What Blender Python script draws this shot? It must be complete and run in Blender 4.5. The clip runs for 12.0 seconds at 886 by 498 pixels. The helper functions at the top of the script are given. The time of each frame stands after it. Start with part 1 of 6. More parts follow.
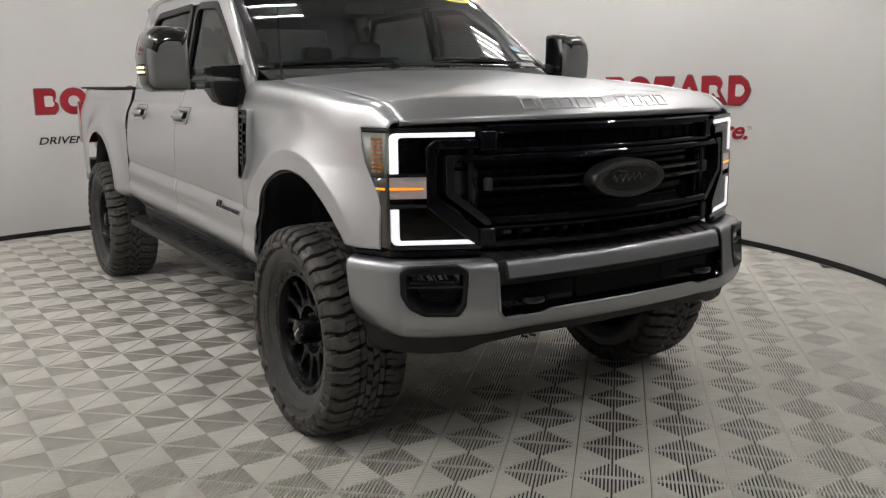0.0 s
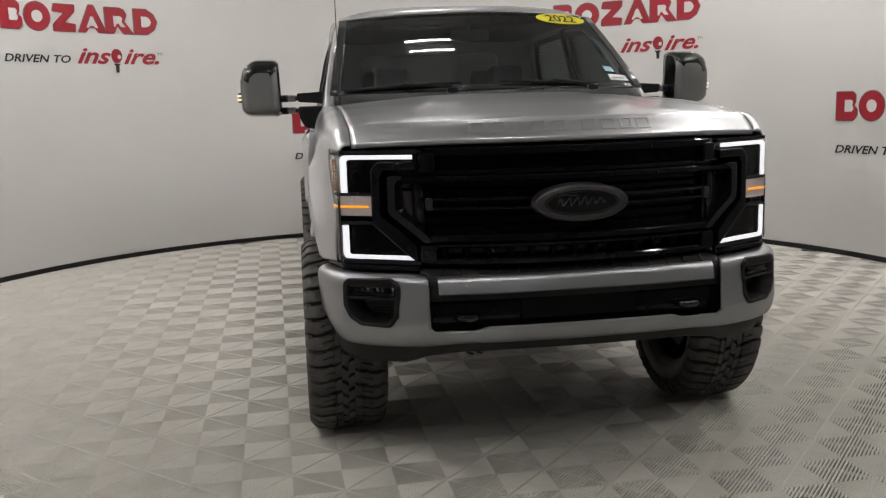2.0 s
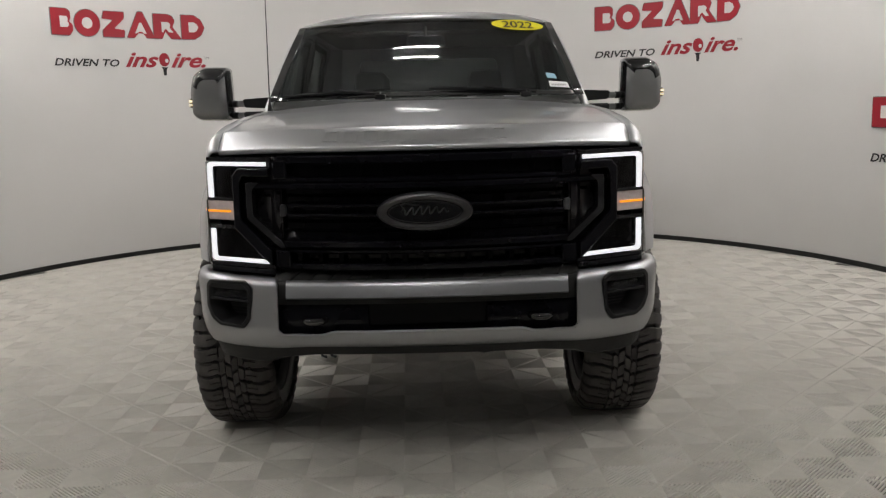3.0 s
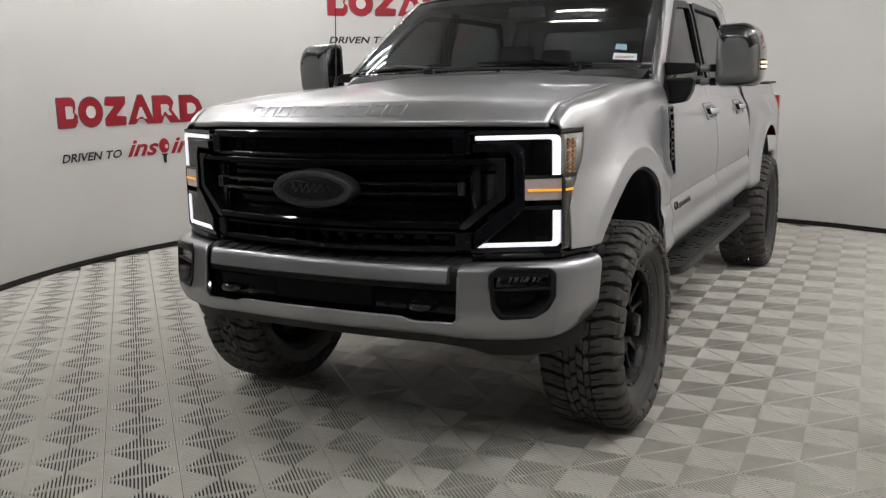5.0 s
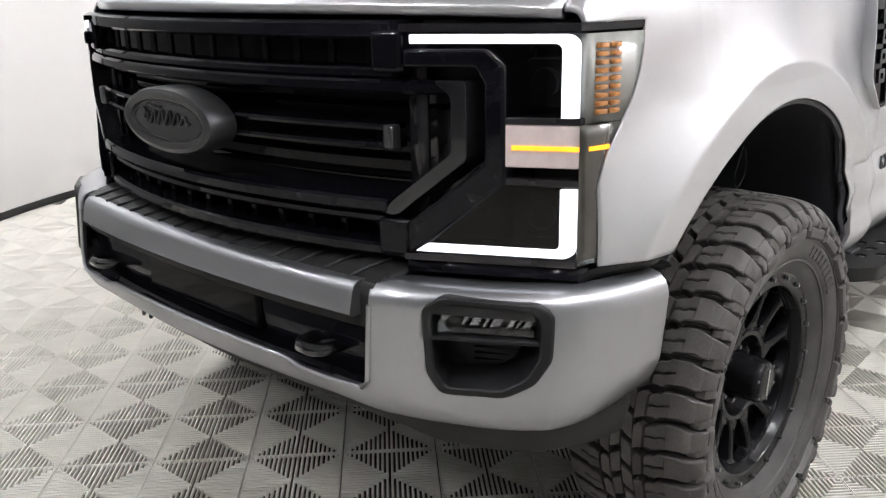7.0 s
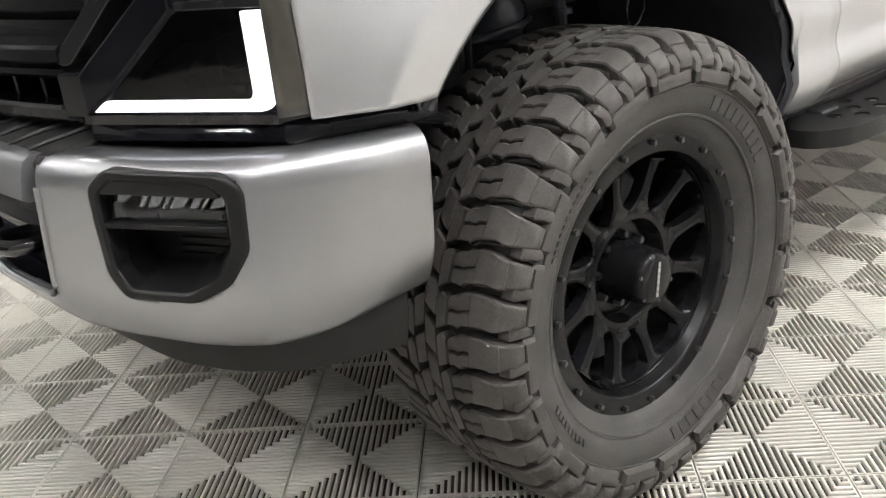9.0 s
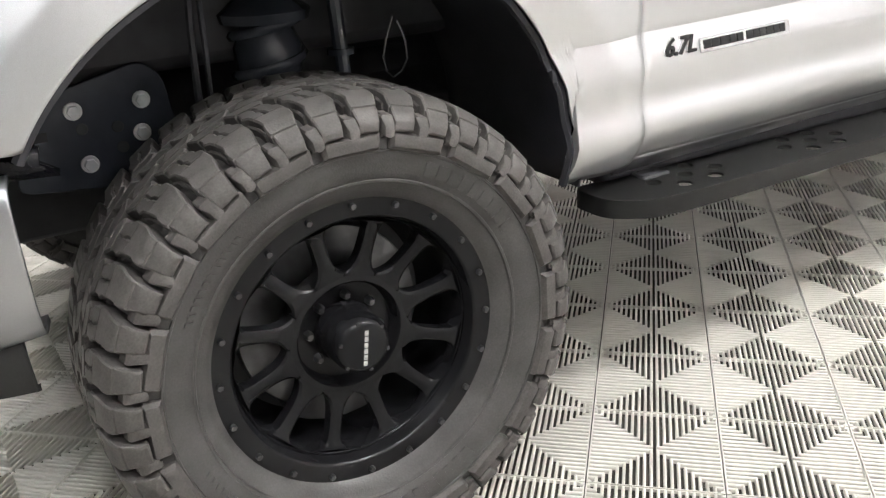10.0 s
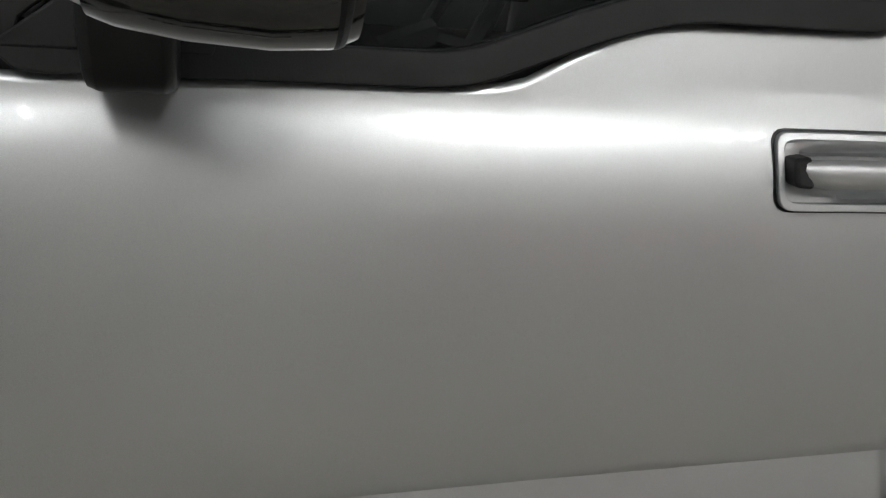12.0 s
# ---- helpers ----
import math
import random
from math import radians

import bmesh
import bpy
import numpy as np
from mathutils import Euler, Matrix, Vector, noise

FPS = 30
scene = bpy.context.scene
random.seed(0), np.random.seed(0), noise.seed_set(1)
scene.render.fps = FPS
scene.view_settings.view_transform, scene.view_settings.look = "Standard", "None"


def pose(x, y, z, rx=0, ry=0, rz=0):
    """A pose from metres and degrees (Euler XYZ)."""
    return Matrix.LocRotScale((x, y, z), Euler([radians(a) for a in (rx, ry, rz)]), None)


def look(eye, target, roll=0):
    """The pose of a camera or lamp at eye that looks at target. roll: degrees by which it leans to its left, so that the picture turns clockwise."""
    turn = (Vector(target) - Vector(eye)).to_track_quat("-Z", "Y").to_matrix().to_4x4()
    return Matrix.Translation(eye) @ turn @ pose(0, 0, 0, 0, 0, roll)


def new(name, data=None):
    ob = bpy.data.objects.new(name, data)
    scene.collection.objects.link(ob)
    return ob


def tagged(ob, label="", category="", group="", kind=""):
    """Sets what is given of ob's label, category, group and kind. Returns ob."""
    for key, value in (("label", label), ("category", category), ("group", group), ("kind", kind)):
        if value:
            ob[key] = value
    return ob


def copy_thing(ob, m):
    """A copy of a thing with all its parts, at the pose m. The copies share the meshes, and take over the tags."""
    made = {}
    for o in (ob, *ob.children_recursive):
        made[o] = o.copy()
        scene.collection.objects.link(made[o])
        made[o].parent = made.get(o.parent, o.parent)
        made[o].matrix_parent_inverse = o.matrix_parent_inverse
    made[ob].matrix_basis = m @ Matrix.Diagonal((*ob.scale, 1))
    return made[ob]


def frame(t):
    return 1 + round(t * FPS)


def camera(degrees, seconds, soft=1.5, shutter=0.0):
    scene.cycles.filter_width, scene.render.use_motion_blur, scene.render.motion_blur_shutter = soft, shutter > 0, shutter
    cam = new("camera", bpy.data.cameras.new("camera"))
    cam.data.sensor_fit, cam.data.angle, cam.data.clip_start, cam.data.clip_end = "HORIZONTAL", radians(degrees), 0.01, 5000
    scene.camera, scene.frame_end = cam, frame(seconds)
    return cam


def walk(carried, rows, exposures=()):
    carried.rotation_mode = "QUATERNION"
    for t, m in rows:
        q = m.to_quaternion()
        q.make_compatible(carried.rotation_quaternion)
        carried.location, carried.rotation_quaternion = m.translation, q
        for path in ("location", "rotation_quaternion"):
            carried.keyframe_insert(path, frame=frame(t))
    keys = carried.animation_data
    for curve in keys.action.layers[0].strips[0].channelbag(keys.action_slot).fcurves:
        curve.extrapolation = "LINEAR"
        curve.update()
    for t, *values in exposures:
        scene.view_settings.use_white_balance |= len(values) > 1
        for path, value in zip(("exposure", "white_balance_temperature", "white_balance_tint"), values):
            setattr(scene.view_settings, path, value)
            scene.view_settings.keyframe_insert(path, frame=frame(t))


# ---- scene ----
cam = camera(53.1, 12.0, soft=1.3)
PATH = [
    (0, (-2.508, -2.729, 1.59), (-1.504, -1.041, 1.215), -0.8),
    (0.5, (-2.4, -2.827, 1.593), (-1.447, -1.106, 1.231), -1.4),
    (1, (-2.036, -3.093, 1.613), (-1.277, -1.277, 1.259), -1.5),
    (1.5, (-1.566, -3.241, 1.598), (-1.03, -1.341, 1.276), -1.1),
    (2, (-1.023, -3.451, 1.596), (-0.761, -1.495, 1.271), -1.7),
    (2.5, (-0.456, -3.581, 1.596), (-0.387, -1.609, 1.27), -1.9),
    (3, (0.132, -3.583, 1.61), (0.102, -1.609, 1.29), -1.4),
    (3.2, (0.395, -3.604, 1.593), (0.281, -1.63, 1.294), -1.5),
    (4.8, (2.101, -3.054, 1.586), (1.206, -1.299, 1.238), -2.3),
    (5, (2.185, -2.889, 1.575), (1.24, -1.163, 1.218), -1.3),
    (5.5, (2.378, -2.414, 1.529), (1.31, -0.766, 1.152), -0.6),
    (6, (2.338, -1.949, 1.521), (1.094, -0.444, 1.086), -0.5),
    (6.5, (2.04, -1.493, 1.506), (0.781, -0.023, 1.002), 0.1),
    (6.7, (1.987, -1.299, 1.513), (0.686, 0.12, 0.973), -0.2),
    (8.3, (1.746, -0.487, 1.23), (0.386, 0.805, 0.536), -3.0),
    (8.5, (1.813, -0.43, 1.211), (0.454, 0.856, 0.506), -3.3),
    (9, (2.078, -0.269, 1.225), (0.602, 0.857, 0.481), -5.8),
    (9.5, (2.247, 0.087, 1.242), (0.757, 1.182, 0.479), -5.5),
    (10, (2.432, 0.461, 1.268), (0.806, 1.348, 0.512), -3.3),
    (10.5, (2.502, 0.8, 1.414), (0.827, 1.59, 0.658), -1.3),
    (11, (2.476, 1.334, 1.499), (0.639, 1.864, 0.911), 0.2),
    (11.5, (2.192, 1.624, 1.668), (0.434, 2.224, 0.925), 4.6),
    (12, (1.97, 2.041, 1.597), (0.104, 2.478, 1.024), 3.9),
]
walk(cam, [(t, look(eye, target, roll)) for t, eye, target, roll in PATH], [(0, -0.02, 6550, 10), (3.0, -0.15, 6650, 10), (5.0, -0.03, 6480, 10), (5.5, -0.02, 6450, 10), (6.0, 0.15, 6400, 10), (6.5, 0.75, 6250, 12), (8.5, 1.34, 6350, 10), (9.0, 1.35, 6500, 10), (9.5, 1.62, 6500, 10), (10.0, 1.52, 6400, 10), (10.5, 1.47, 6350, 10), (11, 0.1, 6300, 9), (11.5, -0.5, 6500, 6), (12, -0.6, 6400, 6)])

# ---- light and exposure ----
world = bpy.data.worlds.new("world")
scene.world = world
world.use_nodes = True
world.node_tree.nodes["Background"].inputs[0].default_value = (0.9, 0.95, 1.0, 1)
world.node_tree.nodes["Background"].inputs[1].default_value = 0.02
LAMP_STRENGTH = 310.0


# ---- materials ----
def material(name, color, rough=0.5, metal=0.0, coat=0.0, coat_rough=0.03, noise_amount=0.0, noise_scale=8.0, grain=0.0, grain_scale=300.0, bump=0.0,
             emit=None, emit_strength=0.0, transmission=0.0, alpha=1.0, ior=1.45, random_amount=0.0, rough_amount=0.0, specular=0.5, edge=None):
    """A node material: colour varied at two scales, fine relief, roughness variation."""
    m = bpy.data.materials.new(name)
    m.use_nodes = True
    nodes, links = m.node_tree.nodes, m.node_tree.links
    b = nodes["Principled BSDF"]
    b.inputs["Base Color"].default_value = (*color, 1)
    b.inputs["Roughness"].default_value = rough
    b.inputs["Metallic"].default_value = metal
    b.inputs["Coat Weight"].default_value = coat
    b.inputs["Coat Roughness"].default_value = coat_rough
    b.inputs["IOR"].default_value = ior
    b.inputs["Specular IOR Level"].default_value = specular
    b.inputs["Transmission Weight"].default_value = transmission
    b.inputs["Alpha"].default_value = alpha
    if edge:
        b.inputs["Specular Tint"].default_value = (*edge, 1)
    if emit:
        b.inputs["Emission Color"].default_value = (*emit, 1)
        b.inputs["Emission Strength"].default_value = emit_strength
    if not (noise_amount or grain or bump or random_amount or rough_amount):
        return m
    coord = nodes.new("ShaderNodeTexCoord")
    big = nodes.new("ShaderNodeTexNoise")
    big.inputs["Scale"].default_value, big.inputs["Detail"].default_value = noise_scale, 5
    links.new(coord.outputs["Object"], big.inputs["Vector"])
    fine = nodes.new("ShaderNodeTexNoise")
    fine.inputs["Scale"].default_value, fine.inputs["Detail"].default_value = grain_scale, 2
    links.new(coord.outputs["Object"], fine.inputs["Vector"])

    def ranged(source, amount):
        n = nodes.new("ShaderNodeMapRange")
        n.inputs["From Min"].default_value, n.inputs["From Max"].default_value = 0.25, 0.75
        n.inputs["To Min"].default_value, n.inputs["To Max"].default_value = 1 - amount, 1 + amount
        links.new(source, n.inputs["Value"])
        return n.outputs["Result"]

    def times(a, c):
        n = nodes.new("ShaderNodeMath")
        n.operation = "MULTIPLY"
        links.new(a, n.inputs[0])
        links.new(c, n.inputs[1])
        return n.outputs[0]

    factor = times(ranged(big.outputs["Fac"], noise_amount), ranged(fine.outputs["Fac"], grain))
    if random_amount:
        info = nodes.new("ShaderNodeObjectInfo")
        geo = nodes.new("ShaderNodeNewGeometry")
        pick = nodes.new("ShaderNodeMath")
        pick.operation = "ADD"
        links.new(info.outputs["Random"], pick.inputs[0])
        links.new(geo.outputs["Random Per Island"], pick.inputs[1])
        r = nodes.new("ShaderNodeMapRange")
        r.inputs["From Max"].default_value = 2.0
        r.inputs["To Min"].default_value, r.inputs["To Max"].default_value = 1 - random_amount, 1 + random_amount
        links.new(pick.outputs[0], r.inputs["Value"])
        factor = times(factor, r.outputs["Result"])
    mix = nodes.new("ShaderNodeVectorMath")
    mix.operation = "SCALE"
    mix.inputs[0].default_value = color
    links.new(factor, mix.inputs["Scale"])
    links.new(mix.outputs[0], b.inputs["Base Color"])
    if rough_amount:
        rn = nodes.new("ShaderNodeMath")
        rn.operation = "MULTIPLY"
        rn.inputs[1].default_value = rough
        links.new(ranged(big.outputs["Fac"], rough_amount), rn.inputs[0])
        links.new(rn.outputs[0], b.inputs["Roughness"])
    if bump:
        bn = nodes.new("ShaderNodeBump")
        bn.inputs["Strength"].default_value, bn.inputs["Distance"].default_value = bump, 0.002
        links.new(fine.outputs["Fac"], bn.inputs["Height"])
        links.new(bn.outputs["Normal"], b.inputs["Normal"])
    return m


PAINT = material("silver_paint", (0.65, 0.657, 0.675), 0.38, 0.95, coat=0.8, coat_rough=0.02, edge=(0.8, 0.805, 0.82), noise_amount=0.015, noise_scale=2, grain=0.09, grain_scale=900)
# Body silver with its colour darkened to hold down the bumpers' brightness.
PAINT_DIMMED = material("silver_paint_dimmed", (0.40, 0.407, 0.425), 0.38, 0.95, coat=0.8, coat_rough=0.02, edge=(0.48, 0.485, 0.50), noise_amount=0.02, noise_scale=3, grain=0.09, grain_scale=900)
GLOSS_BLACK = material("gloss_black", (0.006, 0.006, 0.007), 0.12, coat=1.0, coat_rough=0.03, noise_amount=0.2, noise_scale=5)
GRILLE_BLACK = material("grille_black", (0.005, 0.005, 0.007), 0.05, noise_amount=0.2, noise_scale=9, specular=0.24)
WINDSHIELD = material("windshield_glass", (0.33, 0.36, 0.36), 0.0, transmission=1.0, ior=1.32)
SATIN_BLACK = material("satin_black", (0.010, 0.010, 0.011), 0.40, specular=0.32, noise_amount=0.2, noise_scale=9, grain=0.15, grain_scale=400, bump=0.12)
TEXTURED_BLACK = material("textured_black", (0.015, 0.015, 0.015), 0.6, noise_amount=0.25, noise_scale=12, grain=0.25, grain_scale=700, bump=0.4)
UNDERSIDE = material("underside_black", (0.032, 0.032, 0.036), 0.6, noise_amount=0.4, noise_scale=14, bump=0.2)
LINER = material("liner_black", (0.034, 0.034, 0.041), 0.5, noise_amount=0.3, noise_scale=10, bump=0.3, grain_scale=200)
FRAME_PAINT = material("frame_paint", (0.042, 0.047, 0.06), 0.22, noise_amount=0.3, noise_scale=12, bump=0.1)
RUBBER = material("tyre_rubber", (0.072, 0.067, 0.064), 0.56, specular=0.35, noise_amount=0.35, noise_scale=14, grain=0.2, grain_scale=260, bump=0.25, rough_amount=0.15)
RIM_BLACK = material("rim_black", (0.008, 0.008, 0.009), 0.22, coat=0.08, coat_rough=0.08, specular=0.16, noise_amount=0.1, noise_scale=20, rough_amount=0.06)
FRAME_END = material("frame_end_chrome", (0.022, 0.022, 0.025), 0.16, metal=0.5, coat=0.6, coat_rough=0.04, noise_amount=0.1, noise_scale=9)
SIDEWALL = material("tyre_sidewall", (0.052, 0.050, 0.049), 0.40, specular=0.45, noise_amount=0.3, noise_scale=14, grain=0.2, grain_scale=260, bump=0.2, rough_amount=0.15)
VENT_BLACK = material("vent_black", (0.003, 0.003, 0.0036), 0.06, noise_amount=0.2, noise_scale=9, specular=0.07)
OPTIC = material("clear_optic", (0.55, 0.55, 0.56), 0.12, metal=0.9, noise_amount=0.15, noise_scale=60)
BOARD_BLACK = material("board_black", (0.011, 0.011, 0.011), 0.42, specular=0.35, noise_amount=0.25, noise_scale=12, grain=0.25, grain_scale=700, bump=0.35)
SIDE_LENS = material("side_lens", (0.05, 0.046, 0.038), 0.12, coat=1.0, noise_amount=0.25, noise_scale=20)
DARK_CHROME = material("dark_chrome", (0.07, 0.071, 0.074), 0.28, metal=0.8, coat=0.4, noise_amount=0.1, noise_scale=9)
BRAKE_STEEL = material("brake_steel", (0.13, 0.13, 0.135), 0.35, metal=0.8, noise_amount=0.25, noise_scale=30)
STEEL = material("zinc_steel", (0.75, 0.75, 0.75), 0.3, metal=0.35, noise_amount=0.2, noise_scale=40)
MIRROR_GLASS = material("mirror_glass", (0.8, 0.8, 0.8), 0.01, metal=1.0)
MIRROR_SHELL = material("mirror_shell", (0.24, 0.24, 0.245), 0.36, metal=0.6, coat=0.3, coat_rough=0.2, noise_amount=0.1, noise_scale=6)
GLASS = material("window_glass", (0.20, 0.22, 0.22), 0.0, transmission=1.0, ior=1.2, specular=0.5)
GLASS_DARK = material("dark_window_glass", (0.12, 0.13, 0.13), 0.0, transmission=1.0, ior=1.3)
LENS = material("lamp_lens", (0.85, 0.87, 0.88), 0.02, transmission=1.0, ior=1.2)
LED_WHITE = material("led_white", (0.9, 0.9, 0.92), 0.3, emit=(0.92, 0.94, 1.0), emit_strength=0.78)
LED_AMBER = material("led_amber", (0.9, 0.35, 0.02), 0.3, emit=(1.0, 0.33, 0.01), emit_strength=0.95)
MARKER_WARM = material("marker_lamp", (0.85, 0.75, 0.6), 0.25, emit=(1.0, 0.8, 0.5), emit_strength=1.1)
AMBER_LENS = material("amber_lens", (0.42, 0.17, 0.04), 0.2, coat=1.0, noise_amount=0.2, noise_scale=60)
PEARL_LENS = material("pearl_lens", (0.68, 0.58, 0.57), 0.25, coat=1.0, noise_amount=0.08, noise_scale=40)
MARKER_LENS = material("marker_lens", (0.30, 0.30, 0.28), 0.2, coat=1.0, noise_amount=0.12, noise_scale=30)
RED_LENS = material("red_lens", (0.32, 0.012, 0.012), 0.15, coat=1.0, noise_amount=0.1, noise_scale=40)
SMOKED = material("smoked_plastic", (0.014, 0.013, 0.015), 0.2, coat=0.35, specular=0.3, noise_amount=0.3, noise_scale=14)
SMOKED_LENS = material("smoked_lens", (0.16, 0.145, 0.145), 0.02, transmission=1.0, ior=1.3)
EMBLEM_GREY = material("emblem_grey", (0.055, 0.055, 0.057), 0.35, metal=0.6, noise_amount=0.12, noise_scale=20)
REFLECTOR = material("lamp_reflector", (0.14, 0.14, 0.15), 0.2, metal=1.0, noise_amount=0.2, noise_scale=40)
LEATHER = material("grey_leather", (0.26, 0.26, 0.265), 0.5, noise_amount=0.12, noise_scale=15, grain=0.1, grain_scale=400, bump=0.3)
DASH = material("dash_black", (0.028, 0.028, 0.03), 0.55, noise_amount=0.2, noise_scale=12, bump=0.2)
WALL_PAINT = material("wall_paint", (0.68, 0.668, 0.655), 0.6, noise_amount=0.025, noise_scale=1.2, grain=0.01, grain_scale=120, bump=0.06)
CEILING_PAINT = material("ceiling_paint", (0.45, 0.45, 0.45), 0.8, noise_amount=0.04, noise_scale=1.5)
LED_TUBE = material("led_tube", (0.9, 0.9, 0.9), 0.4, emit=(1.0, 0.985, 0.965), emit_strength=LAMP_STRENGTH)
FIXTURE = material("fixture_white", (0.75, 0.75, 0.75), 0.5, noise_amount=0.03, noise_scale=5)
BASE_BLACK = material("base_black", (0.012, 0.012, 0.012), 0.5, noise_amount=0.2, noise_scale=6)
SLAB = material("floor_slab", (0.055, 0.050, 0.042), 0.8, noise_amount=0.25, noise_scale=4)
TILE = material("floor_tile_plastic", (0.68, 0.655, 0.60), 0.32, noise_amount=0.06, noise_scale=5, grain=0.04, grain_scale=500, random_amount=0.04, rough_amount=0.12, specular=0.55)
DARK_WALL = material("hall_end_wall", (0.05, 0.05, 0.052), 0.8, noise_amount=0.2, noise_scale=2)
HALL_WALL = material("hall_wall", (0.27, 0.27, 0.268), 0.8, noise_amount=0.1, noise_scale=2)
SIGN_RED = material("sign_red", (0.34, 0.012, 0.025), 0.4, noise_amount=0.06, noise_scale=8)
SIGN_GREY = material("sign_grey", (0.16, 0.15, 0.15), 0.45, noise_amount=0.06, noise_scale=8)
SIGN_BLACK = material("sign_black", (0.012, 0.012, 0.013), 0.45, noise_amount=0.1, noise_scale=8)
STICKER_YELLOW = material("sticker_yellow", (0.75, 0.66, 0.02), 0.5, noise_amount=0.04, noise_scale=20)
STICKER_WHITE = material("sticker_white", (0.75, 0.76, 0.76), 0.5, noise_amount=0.04, noise_scale=30)
STICKER_BLUE = material("sticker_blue", (0.3, 0.5, 0.62), 0.5, noise_amount=0.1, noise_scale=50)
BADGE_SILVER = material("badge_silver", (0.55, 0.55, 0.56), 0.25, metal=0.9, noise_amount=0.05, noise_scale=30)


# ---- mesh helpers ----
class Shape:
    """Collects vertices and faces of one mesh."""

    def __init__(self):
        self.v, self.f = [], []

    def add(self, vs, fs):
        n = len(self.v)
        self.v += [tuple(p) for p in vs]
        self.f += [tuple(n + i for i in q) for q in fs]
        return self

    def grid(self, rows, close=False):
        n, m = len(rows), len(rows[0])
        fs = [(i * m + j, i * m + (j + 1) % m, (i + 1) * m + (j + 1) % m, (i + 1) * m + j) for i in range(n - 1) for j in range(m if close else m - 1)]
        return self.add([p for r in rows for p in r], fs)

    def prism(self, poly, place, w0, w1):
        """A flat outline (u, v) pushed from w0 to w1; place(u, v, w) gives the point."""
        n = len(poly)
        vs = [place(u, v, w0) for u, v in poly] + [place(u, v, w1) for u, v in poly]
        fs = [tuple(range(n))[::-1], tuple(range(n, 2 * n))] + [(i, (i + 1) % n, n + (i + 1) % n, n + i) for i in range(n)]
        return self.add(vs, fs)

    def ring(self, outer, inner, place, w0, w1):
        """A frame between two outlines of equal count."""
        n = len(outer)
        vs = [place(*p, w) for w in (w0, w1) for loop in (outer, inner) for p in loop]
        fs = []
        for i in range(n):
            j = (i + 1) % n
            fs += [(i, j, n + j, n + i), (2 * n + j, 2 * n + i, 3 * n + i, 3 * n + j), (j, i, 2 * n + i, 2 * n + j), (n + i, n + j, 3 * n + j, 3 * n + i)]
        return self.add(vs, fs)

    def box(self, c, size, m=None):
        x, y, z = (s / 2 for s in size)
        vs = [Vector((a * x, b * y, d * z)) for a in (-1, 1) for b in (-1, 1) for d in (-1, 1)]
        vs = [(m.to_3x3() @ p if m else p) + Vector(c) for p in vs]
        return self.add(vs, [(0, 1, 3, 2), (4, 6, 7, 5), (0, 4, 5, 1), (2, 3, 7, 6), (0, 2, 6, 4), (1, 5, 7, 3)])

    def tube(self, path, r, n=8):
        path = [Vector(p) for p in path]
        rows = []
        for i, p in enumerate(path):
            d = (path[min(i + 1, len(path) - 1)] - path[max(i - 1, 0)]).normalized()
            a = d.cross(Vector((0, 0, 1)) if abs(d.z) < 0.9 else Vector((1, 0, 0))).normalized()
            b = d.cross(a)
            rr = r[i] if isinstance(r, (list, tuple)) else r
            rows.append([p + rr * (math.cos(k * math.tau / n) * a + math.sin(k * math.tau / n) * b) for k in range(n)])
        k = len(self.v)
        self.grid(rows, True)
        e = k + (len(path) - 1) * n
        self.f += [tuple(range(k, k + n))[::-1], tuple(range(e, e + n))]
        return self

    def lathe(self, profile, c, n=48, axis="x"):
        """Turns (radius, along) points round an axis through c."""
        rows = []
        for r, h in profile:
            row = []
            for k in range(n):
                a, b = r * math.cos(k * math.tau / n), r * math.sin(k * math.tau / n)
                row.append({"x": (c[0] + h, c[1] + a, c[2] + b), "y": (c[0] + a, c[1] + h, c[2] + b), "z": (c[0] + a, c[1] + b, c[2] + h)}[axis])
            rows.append(row)
        return self.grid(rows, True)

    def mesh(self, name, mat, side=1, orient=None, closed=True, smooth=35):
        me = bpy.data.meshes.new(name)
        vs = [(side * x, y, z) for x, y, z in self.v]
        me.from_pydata(vs, [], self.f)
        bm = bmesh.new()
        bm.from_mesh(me)
        bmesh.ops.remove_doubles(bm, verts=bm.verts, dist=1e-5)
        bmesh.ops.recalc_face_normals(bm, faces=bm.faces)
        if orient is not None:
            o = Vector((orient[0] * side, orient[1], orient[2]))
            if sum(f.normal.dot(o) * f.calc_area() for f in bm.faces) < 0:
                bmesh.ops.reverse_faces(bm, faces=bm.faces)
        bm.to_mesh(me)
        bm.free()
        me.materials.append(mat)
        if smooth:
            me.shade_smooth()
            me.set_sharp_from_angle(angle=radians(smooth))
        return me


def place_mesh(name, me, parent=None, label="", bevel=0.0, solid=0.0, m=None, segments=2):
    ob = new(name, me)
    if parent is not None:
        ob.parent = parent
        ob.matrix_parent_inverse = parent.matrix_world.inverted()
    if m is not None:
        ob.matrix_basis = m
    if solid:
        s = ob.modifiers.new("thickness", "SOLIDIFY")
        s.thickness, s.offset = solid, -1
    if bevel:
        s = ob.modifiers.new("edge", "BEVEL")
        s.width, s.segments, s.limit_method, s.angle_limit = bevel, segments, "ANGLE", radians(40)
        s.harden_normals = False
    if label:
        ob["label"] = label
    return ob


def part(name, shape, mat, parent, label="", side=1, orient=None, bevel=0.0, solid=0.0, smooth=35, m=None):
    return place_mesh(name, shape.mesh(name, mat, side, orient, smooth=smooth), parent, label, bevel, solid, m)


def empty(name, parent=None, location=(0, 0, 0)):
    ob = new(name)
    ob.location = location
    ob.empty_display_size = 0.1
    if parent is not None:
        ob.parent = parent
    return ob


